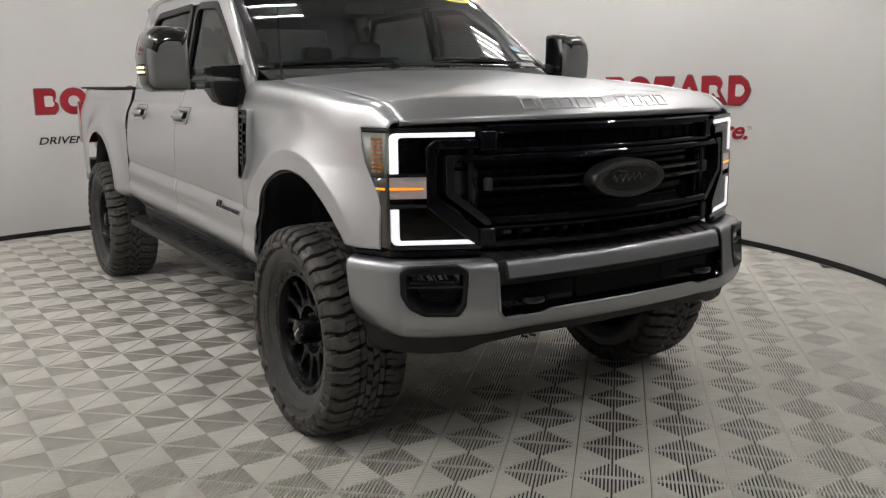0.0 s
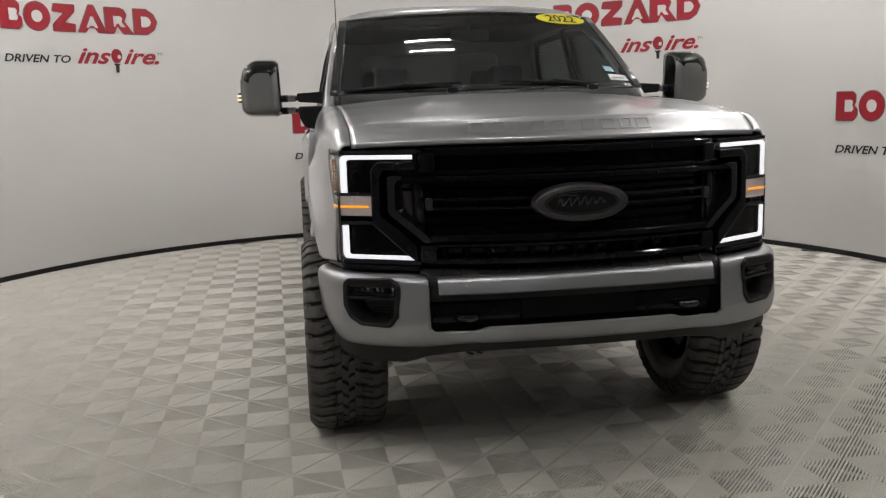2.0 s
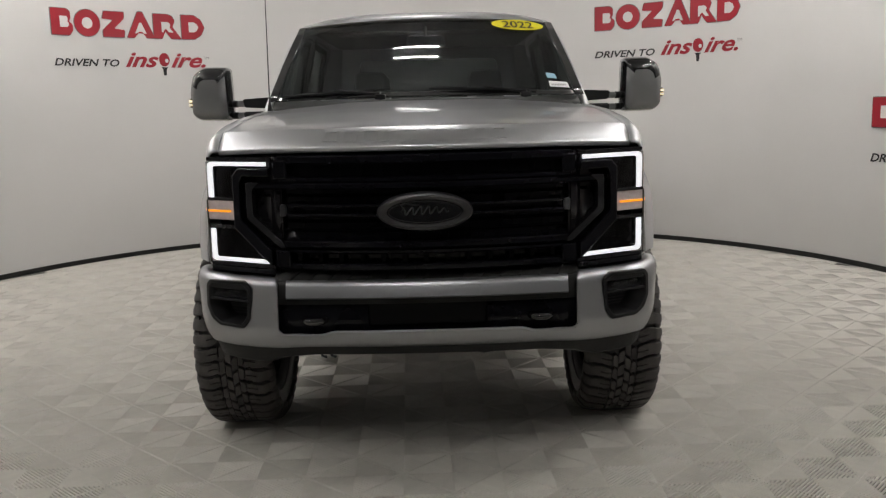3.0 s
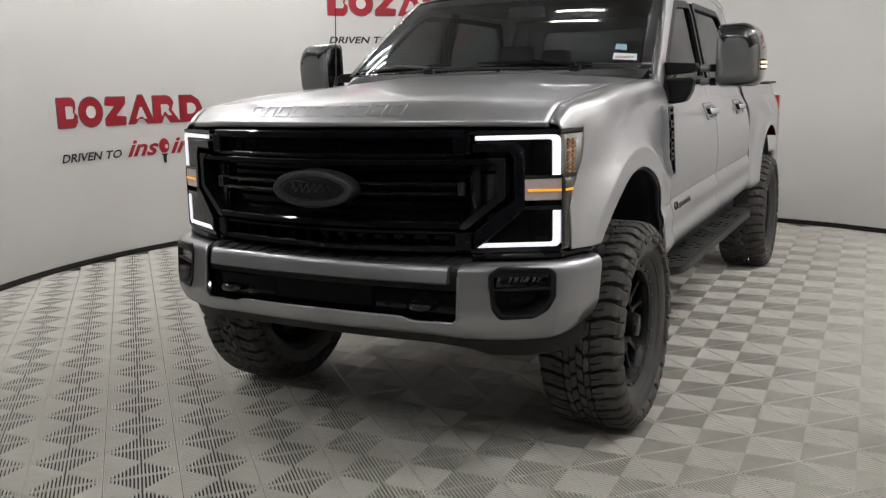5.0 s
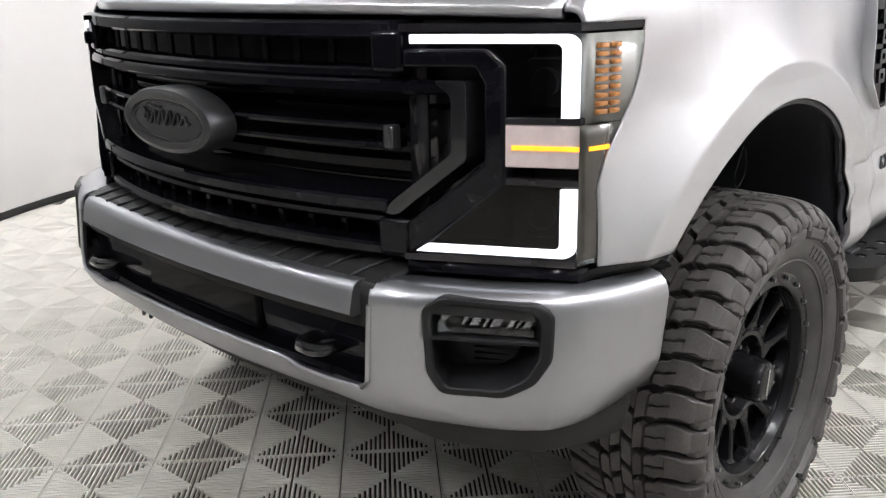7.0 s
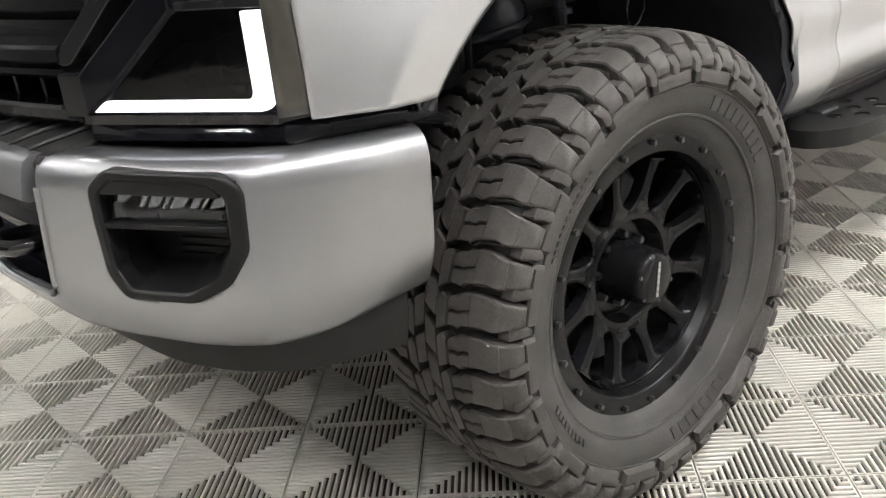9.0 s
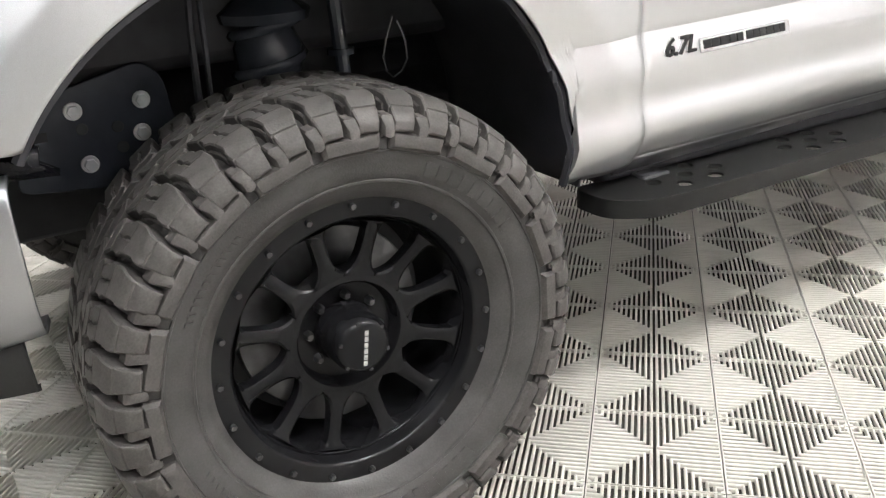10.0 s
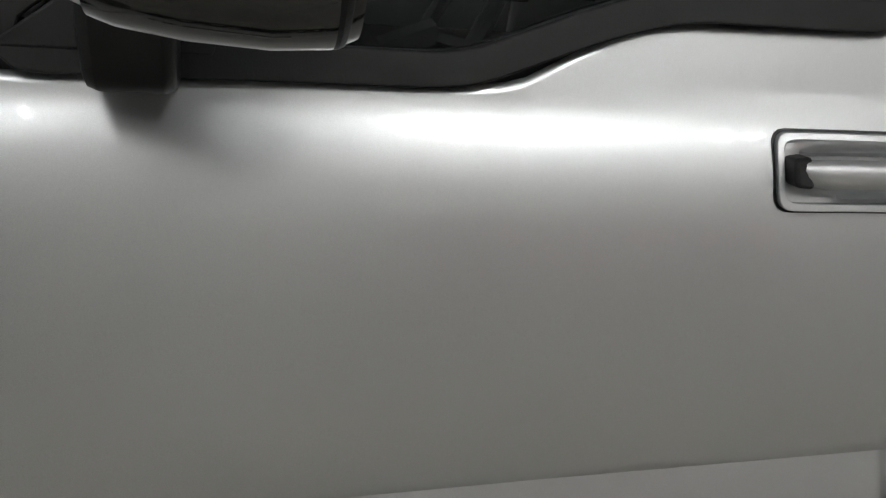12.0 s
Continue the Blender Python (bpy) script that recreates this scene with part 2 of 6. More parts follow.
def lerp(table, x):
    """Piecewise linear through (x, y) points."""
    if x <= table[0][0]:
        return table[0][1]
    for (a, p), (b, q) in zip(table, table[1:]):
        if x <= b:
            return p + (q - p) * (x - a) / (b - a)
    return table[-1][1]


def spaced(a, b, n):
    return [a + (b - a) * i / (n - 1) for i in range(n)]


def rounded(poly, r, n=4):
    """An outline with its corners rounded."""
    out = []
    for i, p in enumerate(poly):
        p = Vector(p)
        a, b = Vector(poly[i - 1]) - p, Vector(poly[(i + 1) % len(poly)]) - p
        k = min(r, a.length * 0.45, b.length * 0.45)
        s, e = p + a.normalized() * k, p + b.normalized() * k
        for j in range(n + 1):
            t = j / n
            out.append(tuple(s * (1 - t) ** 2 + p * 2 * t * (1 - t) + e * t * t))
    return out


def letters(body, size, shear=0.0, bold=0.0):
    """The built-in font's outline as a flat list of vertices and faces, cap height about 0.7 of size."""
    cu = bpy.data.curves.new("writing", "FONT")
    cu.body, cu.size, cu.shear, cu.offset, cu.resolution_u = body, size, shear, bold, 3
    ob = bpy.data.objects.new("writing", cu)
    scene.collection.objects.link(ob)
    bpy.context.view_layer.update()
    me = bpy.data.meshes.new_from_object(ob.evaluated_get(bpy.context.evaluated_depsgraph_get()))
    vs, fs = [tuple(v.co) for v in me.vertices], [tuple(p.vertices) for p in me.polygons]
    bpy.data.objects.remove(ob)
    bpy.data.meshes.remove(me)
    return vs, fs


# ---- the room ----
ROOM_X, ROOM_Y, ROOM_R, CEILING_Z = -0.27, 3.22, 4.51, 4.3
ARC_END = 128


def on_wall(angle, z, off=0.0):
    a = radians(angle)
    return (ROOM_X + (ROOM_R - off) * math.sin(a), ROOM_Y + (ROOM_R - off) * math.cos(a), z)


def wall_line(off, step=2.0):
    return [on_wall(a, 0, off) for a in np.arange(-ARC_END, ARC_END + 0.01, step)]


def wall_ring(off_in, off_out, z0, z1, name, mat, label):
    s = Shape()
    inner, outer = wall_line(off_in), wall_line(off_out)
    rows = [[(x, y, z0) for x, y, _ in inner], [(x, y, z1) for x, y, _ in inner], [(x, y, z1) for x, y, _ in outer], [(x, y, z0) for x, y, _ in outer],
            [(x, y, z0) for x, y, _ in inner]]
    s.grid(rows)
    return tagged(place_mesh(name, s.mesh(name, mat)), label, "wall" if "wall" in name else "baseboard", kind="structure")


wall_ring(0.0, -0.15, -0.02, CEILING_Z, "wall_curved", WALL_PAINT, "smooth curved off-white showroom wall")
wall_ring(0.012, 0.001, 0.0, 0.05, "baseboard", BASE_BLACK, "thin black rubber baseboard along the curved wall")
# Unseen hall, added to close the room and steer reflections on the truck.
hall = Shape()
for x in (-4.1, 3.66):
    hall.box((x, -3.1, CEILING_Z / 2), (0.15, 6.8, CEILING_Z + 0.04))
tagged(place_mesh("wall_hall", hall.mesh("wall_hall", HALL_WALL)), "plain grey side walls, out of view, added before the curved booth", "wall", kind="structure")
# End wall added and kept dark so the glossy grille reflects little.
end = Shape().box((-0.222, -6.58, CEILING_Z / 2), (7.9, 0.15, CEILING_Z + 0.04))
tagged(place_mesh("wall_end", end.mesh("wall_end", DARK_WALL)), "dark unseen end wall, added behind the camera to darken reflections", "wall", kind="structure")
# Ceiling is out of view; mid grey keeps its bounce light low.
ceiling = Shape().box((-0.222, 0.7, CEILING_Z + 0.08), (9.9, 14.6, 0.16))
tagged(place_mesh("ceiling", ceiling.mesh("ceiling", CEILING_PAINT)), "plain grey showroom ceiling", "ceiling", kind="structure")
slab = Shape().box((-0.222, 0.7, -0.0605), (9.9, 14.6, 0.1))
tagged(place_mesh("floor", slab.mesh("floor", SLAB)), "dark concrete slab under ribbed grey plastic tiles", "floor", kind="structure")


def ceiling_lamp():
    root = empty("ceiling_light")
    body = Shape().box((0, 0, -0.02), (0.66, 0.3, 0.04))
    part("housing", body, FIXTURE, root, bevel=0.006)
    for dy in (-0.1, 0.1):
        tube = Shape().prism(rounded([(-0.0065, 0), (0.0065, 0), (0.006, -0.011), (-0.006, -0.011)], 0.004), lambda u, v, w: (w, dy + u, -0.041 + v), -0.29, 0.29)
        part("led_tube", tube, LED_TUBE, root, "glowing white LED tube")
    return tagged(root, "white twin-tube LED ceiling light, switched on", "ceiling light", "ceiling lights")


first_lamp = ceiling_lamp()
# Several front and side lamps are unseen additions to balance truck and floor brightness.
lamp_places = [((-0.2, y, CEILING_Z), 0) for y in (-4.1, -3.0, 3.2)] + [((x, y, CEILING_Z), 0) for x in (-3.1, 2.6) for y in (-2.2, -0.3)] + [((x, y, CEILING_Z), 0) for x in (-3.75, 3.3) for y in (0.5, 1.0, 3.12, 3.46, 3.80, 5.0)]
first_lamp.matrix_basis = Matrix.Translation(lamp_places[0][0]) @ pose(0, 0, 0, 0, 0, lamp_places[0][1])
for place, turn in lamp_places[1:]:
    copy_thing(first_lamp, Matrix.Translation(place) @ pose(0, 0, 0, 0, 0, turn))



# ---- wall signs ----
def wall_sign(start, base):
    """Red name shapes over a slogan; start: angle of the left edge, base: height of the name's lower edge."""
    root = empty("wall_sign", location=on_wall(start + 11, base, 0.01))
    bpy.context.view_layer.update()

    def at(u, v, w):
        return on_wall(start + math.degrees(u / ROOM_R), base + v, 0.002 + w)

    def flat(shape_vs, shape_fs, u0, v0, w):
        s = Shape()
        s.add([at(u0 + x, v0 + y, w) for x, y, *_ in shape_vs], shape_fs)
        return s

    h = 0.27
    outlines = [
        [(0, 0), (0.2, 0), (0.24, 0.05), (0.24, 0.11), (0.2, 0.14), (0.22, 0.17), (0.22, 0.24), (0.18, h), (0, h)],
        [(0.14 + 0.145 * math.cos(k * math.tau / 20), 0.135 + 0.14 * math.sin(k * math.tau / 20)) for k in range(20)],
        [(0, 0), (0.24, 0), (0.25, 0.08), (0.13, 0.09), (0.245, 0.2), (0.25, h), (0.02, h), (0.0, 0.19), (0.12, 0.18), (0, 0.07)],
        [(0, 0), (0.09, 0), (0.11, 0.05), (0.2, 0.05), (0.22, 0), (0.32, 0), (0.19, h + 0.01), (0.13, h + 0.01)],
        [(0, 0), (0.1, 0), (0.12, 0.1), (0.2, 0), (0.32, 0), (0.22, 0.13), (0.25, 0.2), (0.22, 0.25), (0.17, h), (0, h)],
        [(0, 0), (0.15, 0), (0.23, 0.05), (0.27, 0.135), (0.23, 0.22), (0.15, h), (0, h)],
    ]
    starts = [0.0, 0.265, 0.58, 0.855, 1.165, 1.49]
    for outline, u0 in zip(outlines, starts):
        poly = rounded(outline, 0.012, 2)
        c = Vector((sum(p[0] for p in poly) / len(poly), sum(p[1] for p in poly) / len(poly)))
        big = [tuple(c + (Vector(p) - c) * 1.05) for p in poly]
        part("name_shape", Shape().prism([(u0 + x, y) for x, y in big], at, 0.0, 0.004), SIGN_GREY, root, "flat grey edged red vinyl shape")
        hole = [tuple(c + (Vector(p) - c) * (0.42 if outline is not outlines[2] else 0.3)) for p in poly]
        if outline in (outlines[1], outlines[0], outlines[5], outlines[3], outlines[4]):
            part("name_shape", Shape().ring([(u0 + x, y) for x, y in poly], [(u0 + x * 1.0, y) for x, y in hole], at, 0.003, 0.008), SIGN_RED, root, "dark red vinyl shape")
            part("name_core", Shape().prism([(u0 + x, y) for x, y in hole], at, 0.003, 0.0066), WALL_PAINT, root, "off-white core of the shape")
        else:
            part("name_shape", Shape().prism([(u0 + x, y) for x, y in poly], at, 0.003, 0.008), SIGN_RED, root, "dark red vinyl shape")
    def word(body, u0, u1, h, shear, bold):
        vs, fs = letters(body, 1.0, shear=shear, bold=bold)
        x0, x1, y1 = min(v[0] for v in vs), max(v[0] for v in vs), max(v[1] for v in vs)
        return [(u0 + (v[0] - x0) / (x1 - x0) * (u1 - u0), v[1] / y1 * h, 0) for v in vs], fs
    part("slogan", flat(*word("DRIVEN TO", 0.0, 0.74, 0.076, 0.25, 0.02), 0.0, -0.315, 0.004), SIGN_BLACK, root, "black slanted capitals", smooth=0)
    part("slogan", flat(*word("ins", 0.81, 1.20, 0.155, 0.4, 0.025), 0.0, -0.315, 0.004), SIGN_RED, root, "dark red slanted lower-case letters", smooth=0)
    part("slogan", flat(*word("ire.", 1.34, 1.75, 0.155, 0.4, 0.025), 0.0, -0.315, 0.004), SIGN_RED, root, "dark red slanted lower-case letters", smooth=0)
    paddle = [(1.265 + 0.062 * math.cos(k * math.tau / 24), -0.235 + 0.075 * math.sin(k * math.tau / 24)) for k in range(24)]
    part("paddle_shape", Shape().prism(paddle, at, 0.001, 0.005), SIGN_RED, root, "round red bat shape")
    spot = [(1.292 + 0.02 * math.cos(k * math.tau / 14), -0.245 + 0.022 * math.sin(k * math.tau / 14)) for k in range(14)]
    part("paddle_spot", Shape().prism(spot, at, 0.005, 0.007), WALL_PAINT, root, "pale round spot")
    part("paddle_handle", Shape().prism([(1.225, -0.318), (1.305, -0.318), (1.285, -0.34), (1.28, -0.41), (1.25, -0.41), (1.245, -0.34)], at, 0.001, 0.006), SIGN_BLACK, root, "black bat handle")
    part("trade_mark", flat(*letters("TM", 0.045), 1.735, -0.225, 0.004), SIGN_GREY, root, smooth=0)
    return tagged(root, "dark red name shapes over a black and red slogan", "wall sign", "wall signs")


for start, base in ((-98.5, 1.292), (-55.7, 2.432), (-13.75, 1.284), (27.75, 2.433), (70.8, 1.318)):
    wall_sign(start, base)


# ---- the pickup truck: body ----
truck = empty("pickup_truck")
tagged(truck, "silver lifted crew-cab pickup truck with black grille and wheels", "pickup truck")
ARCH_Y, ARCH_Z, ARCH_H = 1.0, 0.74, 0.467
REAR_Y = 5.07
SIDE = [(0.60, 0.94), (0.655, 0.975), (0.69, 1.022), (0.725, 1.05), (0.755, 1.063), (0.772, 1.066), (0.79, 1.063), (0.815, 1.054), (0.835, 1.052), (0.86, 1.056), (0.893, 1.0600), (0.903, 1.0595), (0.93, 1.053),
        (0.966, 1.0432), (0.969, 1.0430), (0.973, 1.0455), (1.05, 1.0515), (1.10, 1.0525), (1.15, 1.0520), (1.20, 1.0500), (1.25, 1.0465), (1.30, 1.0410), (1.34, 1.0345), (1.38, 1.0245), (1.41, 1.0135), (1.43, 1.0040),
        (1.445, 0.9955), (1.452, 0.9913), (1.457, 0.9890), (1.475, 0.9845), (1.60, 0.950)]


def side_x(y, z):
    w = 1.0 if z < 1.05 else max(0.0, 1 - (z - 1.05) / 0.25)
    return lerp(SIDE, z - 0.026 * (y - 1.709) * w) + 0.016 * max(0.0, min(1.0, (y - 2.4) / 1.4))


def creased(y, bottom, top, i, at, count):
    """Height of row i of count, with rows at and at + 1 on both sides of the body crease."""
    c = 0.968 + 0.026 * (y - 1.709)
    return bottom + (c - bottom) * i / at if i <= at else c + 0.004 + (top - c - 0.004) * (i - at - 1) / (count - at - 2)


def plan_cut(y):
    return lerp([(0.30, 0.074), (0.32, 0.064), (0.35, 0.055), (0.40, 0.0445), (0.46, 0.034), (0.52, 0.0245), (0.58, 0.0145), (0.64, 0.0065), (0.70, 0.0015), (0.76, 0.0)], y)


def arch_z(y, c=ARCH_Y, front=0.54, rear=0.52):
    a = front if y < c else rear
    k = (y - c) / a
    return ARCH_Z + ARCH_H * math.sqrt(max(0.0, 1 - k * k)) if abs(k) < 1 else 0.0


def flare(y, z, c=ARCH_Y):
    """How far the body swells round a wheel arch: flat lip up to its crease, falling off beyond."""
    r = math.hypot((y - c) / (1.06 if y < c else 1.12), z - 0.71)
    d = r - 0.585
    fade = 1.0 if y < c else min(1.0, max(0.0, (z - 0.80) / 0.36))
    return 0.050 * (0.4 + 0.6 * fade * fade * (3 - 2 * fade)) * (1.0 if d < 0 else max(0.0, 1 - d / 0.18) ** 2)


SEAM_Z = [(0.311, 1.424), (0.315, 1.440), (0.325, 1.449), (0.341, 1.461), (0.366, 1.479), (0.395, 1.496), (0.44, 1.508), (0.56, 1.523), (0.75, 1.546), (1.09, 1.576), (1.55, 1.597), (1.9, 1.603)]
SEAM_X = 0.902


def fender_x(y, z):
    """How far out the fender lies: upright side, rolled over to the hood seam."""
    split, top = 1.25, lerp(SEAM_Z, y)
    set_in = lerp([(1.42, 0.020), (1.47, 0.018), (1.56, 0.009), (1.64, 0.001)], y)
    if z <= split:
        return side_x(y, z) - set_in - plan_cut(y) + flare(y, z)
    k = min(1.0, (z - split) / (top - split))
    x0 = side_x(y, split) - set_in * (1 - 0.6 * k) - plan_cut(y) + flare(y, z)
    return SEAM_X + (x0 - SEAM_X) * max(0.0, 1 - k * k) ** 0.275


def fender(side):
    s = Shape()
    ys = spaced(0.313, 0.465, 20) + spaced(0.475, 0.62, 12) + [ARCH_Y - 0.38 * math.cos(k * math.pi / 70) for k in range(1, 71)] + spaced(1.385, 1.515, 20) + spaced(1.521, 1.6945, 14)
    edge = [(0.335, 1.10), (0.36, 1.165), (0.39, 1.205), (0.43, 1.262), (0.452, 1.33), (0.465, 1.412)]
    lamp_top, below, above = 1.412, 46, 22
    rows = []
    for i in range(below + above):
        row = []
        for y in ys:
            low, top = max(arch_z(y), 0.942 if y < 0.9 else 0.67), lerp(SEAM_Z, y)
            even = low + (min(lerp(edge, y), lamp_top) - low) * i / (below - 1)
            k = max(0.0, min(1.0, (0.97 - low) / 0.15)) if y > 1.4 else 0.0
            z = even + (creased(y, low, lamp_top, i, 16, below) - even) * k if i < below else lamp_top + (top - lamp_top) * math.sin((i - below) / (above - 1) * math.pi / 2)
            row.append((fender_x(y, z), y, z))
        rows.append(row)
    s.v = [p for r in rows for p in r]
    m = len(ys)
    for i in range(len(rows) - 1):
        for j in range(m - 1):
            notch = (i == below - 1 and ys[j] < 0.4649) or (i < below and ys[j] < 0.334)
            if not notch:
                s.f.append((i * m + j, i * m + j + 1, (i + 1) * m + j + 1, (i + 1) * m + j))
    f = part("fender", s, PAINT, truck, "silver metallic front fender with rolled wheel arch", side, orient=(1, 0, 0.2), solid=0.006, smooth=28)
    lip = Shape()
    path = [(fender_x(y, max(z, 0.70) + 0.006) - (0.016 if y < 1.38 else 0.022), y, z) for y, z in [(ARCH_Y + (-0.54 if k < 30 else 0.52) * abs(math.cos(k * math.pi / 60)), ARCH_Z + ARCH_H * math.sin(k * math.pi / 60) - 0.004) for k in range(8, 61)]] + [(1.02, 1.519, 0.675)]
    lip.tube(path, 0.010, 6)
    part("arch_lip", lip, LINER, f, "black rolled rubber lip of the wheel arch", side)
    # liner of the wheel well
    s = Shape()
    rows = []
    hoop = [(ARCH_Y + (0.56 if k > 20 else -0.57) * abs(math.cos(k * math.pi / 40)), 0.75 + 0.50 * math.sin(k * math.pi / 40)) for k in range(7, 41)] + [(1.56, 0.66)]
    for g in spaced(0, 1, 8):
        rows.append([(0.5 + g * (min(1.035, fender_x(y, max(z, 0.70)) - 0.024) - 0.5), y, z) for y, z in hoop])
    s.grid(rows)
    part("wheel_well_liner", s, LINER, f, "black plastic wheel well liner", side, solid=0.006, orient=(0, 0, -1))
    # vent panel by the door
    on_vent = lambda u, w, d: (1.056 + 0.006 * math.exp(-((w - 1.11) / 0.08) ** 2) - 0.10 * max(0, w - 1.33) + d, u, w)
    vent = rounded([(1.553, 1.458), (1.684, 1.458), (1.686, 1.114), (1.632, 1.114), (1.557, 1.205), (1.550, 1.30)], 0.014)
    inner = [(1.625 + (y - 1.625) * 0.86, 1.285 + (z - 1.285) * 0.92) for y, z in vent]
    v = Shape().ring(vent, inner, on_vent, -0.03, 0.012)
    vent_part = part("fender_vent", v, VENT_BLACK, truck, "gloss black fender vent with raised dark characters", side, bevel=0.002)
    part("vent_panel", Shape().prism(inner, on_vent, -0.03, 0.005), VENT_BLACK, vent_part, side=side)
    trim = Shape().ring([(1.625 + (y - 1.625) * 1.07, 1.285 + (z - 1.285) * 1.025) for y, z in vent], vent, on_vent, -0.03, 0.015)
    part("vent_trim", trim, PAINT, vent_part, "raised silver edge", side)
    for z in (1.37, 1.315, 1.26, 1.205):
        c = Shape().ring(rounded([(1.618, z - 0.02), (1.668, z - 0.02), (1.668, z + 0.02), (1.618, z + 0.02)], 0.006, 2), rounded([(1.631, z - 0.008), (1.655, z - 0.008), (1.655, z + 0.008), (1.631, z + 0.008)], 0.004, 2),
                         on_vent, 0.004, 0.0105)
        part("raised_mark", c, GRILLE_BLACK, vent_part, side=side)
    for k in range(6):
        y = 1.572 + k * 0.0165
        part("name_bar", Shape().box((on_vent(y, 1.425, 0.012)[0], y + 0.005, 1.425), (0.006, 0.010, 0.014)), DARK_CHROME, vent_part, side=side)


for side in (1, -1):
    fender(side)


# ---- hood ----
def hood_front_y(x):
    return 0.085 + 0.232 * (abs(x) / 0.9) ** 2.3


def hood():
    s = Shape()
    xs = spaced(-0.899, 0.899, 73)
    rows = []
    lip = [(0.006, 1.424), (0.0, 1.427), (-0.002, 1.432), (-0.003, 1.444), (-0.001, 1.449), (0.006, 1.455), (0.018, 1.468), (0.036, 1.486), (0.058, 1.504), (0.09, 1.522)]
    for dy, z in lip:
        rows.append([(x, hood_front_y(x) + dy * (1 + 0.35 * (abs(x) / 0.9) ** 2), z - 0.012 * (abs(x) / 0.9) ** 4 + 0.003) for x in xs])
    rear = lambda x: 1.66 - 0.16 * (1 - (x / 0.9) ** 2)
    for i in range(1, 42):
        t = i / 41
        row = []
        for x in xs:
            y0 = hood_front_y(x) + 0.09 * (1 + 0.35 * (abs(x) / 0.9) ** 2)
            y = y0 + (rear(x) - y0) * t
            edge = lerp(SEAM_Z, y) - 0.001
            mid = lerp([(0.15, 1.524), (0.5, 1.553), (1.0, 1.595), (1.5, 1.632), (1.7, 1.64)], y)
            a = abs(x) / 0.897
            z = mid + (edge - mid) * a ** 3
            inside = 0.60 - 0.10 * t
            dome = 1 / (1 + math.exp((abs(x) - inside) / 0.04))
            z += 0.010 * min(1, t * 2.2) * dome
            row.append((x, y, z))
        rows.append(row)
    s.grid(rows)
    h = part("hood", s, PAINT, truck, "silver sculpted hood with raised centre", orient=(0, 0, 1), solid=0.012, smooth=30)
    # raised characters on the front lip
    n, x0, x1 = 10, -0.43, 0.36
    widths = [1, 1, 1, 1, 1, 0.55, 1, 1, 0.9, 1]
    step = (x1 - x0) / sum(widths)
    x = x0
    for w in widths:
        if w > 0.6:
            a, b = x + step * 0.06, x + step * w - step * 0.1

            def at(u, v, d):
                back = 0.018 + 0.058 * v
                z = lerp([(0.011, 1.463), (0.023, 1.476), (0.035, 1.488), (0.047, 1.498), (0.059, 1.508), (0.071, 1.514), (0.083, 1.521)], back)
                return (u, hood_front_y(u) + back - d * 0.65, z + d * 0.76)
            sides = spaced(0, 0.9, 6)
            outer = rounded([(a + 0.006 * v / 0.9, v) for v in sides[::-1]] + [(b - 0.006 + 0.006 * v / 0.9, v) for v in sides], 0.008, 2)
            m = (a + b) / 2
            inner = [(m + (u - m) * 0.70, 0.45 + (v - 0.45) * 0.62) for u, v in outer]
            part("raised_mark", Shape().ring(outer, inner, at, -0.004, 0.0022), PAINT, h)
        x += step * w


hood()
cowl = Shape()
cowl.grid([[(x, 1.70 - 0.16 * (1 - (x / 0.9) ** 2) + dy, z) for x in spaced(-0.9, 0.9, 31)] for dy, z in ((-0.055, 1.605), (0.0, 1.628), (0.09, 1.655), (0.10, 1.60))])
part("cowl_panel", cowl, TEXTURED_BLACK, truck, "black plastic cowl below the windshield", orient=(0, 0, 1), solid=0.004)
inner_bay = Shape().box((0, 0.98, 1.2), (1.2, 1.1, 0.5))
part("engine_block_cover", inner_bay, UNDERSIDE, truck, bevel=0.03)


# ---- doors and cab ----
GH = 0.22


def cab_x(z):
    return 0.985 - (z - 1.485) * GH - 0.16 * max(0, z - 1.95) ** 1.2


def door_panel(side, y0, y1, bottom, sill):
    s = Shape()
    ys = spaced(y0, y1, 48)
    zs_n = 64
    rows = []
    for i in range(zs_n):
        row = []
        for y in ys:
            z = creased(y, bottom, sill(y), i, 24, zs_n)
            x = side_x(y, z) if z < 1.475 else min(side_x(y, z), 0.9845 - (z - 1.475) * 0.28)
            row.append((x, y, z))
        rows.append(row)
    s.v = [p for r in rows for p in r]
    m = len(ys)
    for i in range(zs_n - 1):
        for j in range(m - 1):
            q = (i * m + j, i * m + j + 1, (i + 1) * m + j + 1, (i + 1) * m + j)
            cy, cz = sum(s.v[k][1] for k in q) / 4, sum(s.v[k][2] for k in q) / 4
            if abs(cy - HANDLE_Y[y0 > 2]) > 0.105 or abs(cz - HANDLE_Z) > 0.026:
                s.f.append(q)
    return s


HANDLE_Y, HANDLE_Z = (2.815, 3.79), 1.397


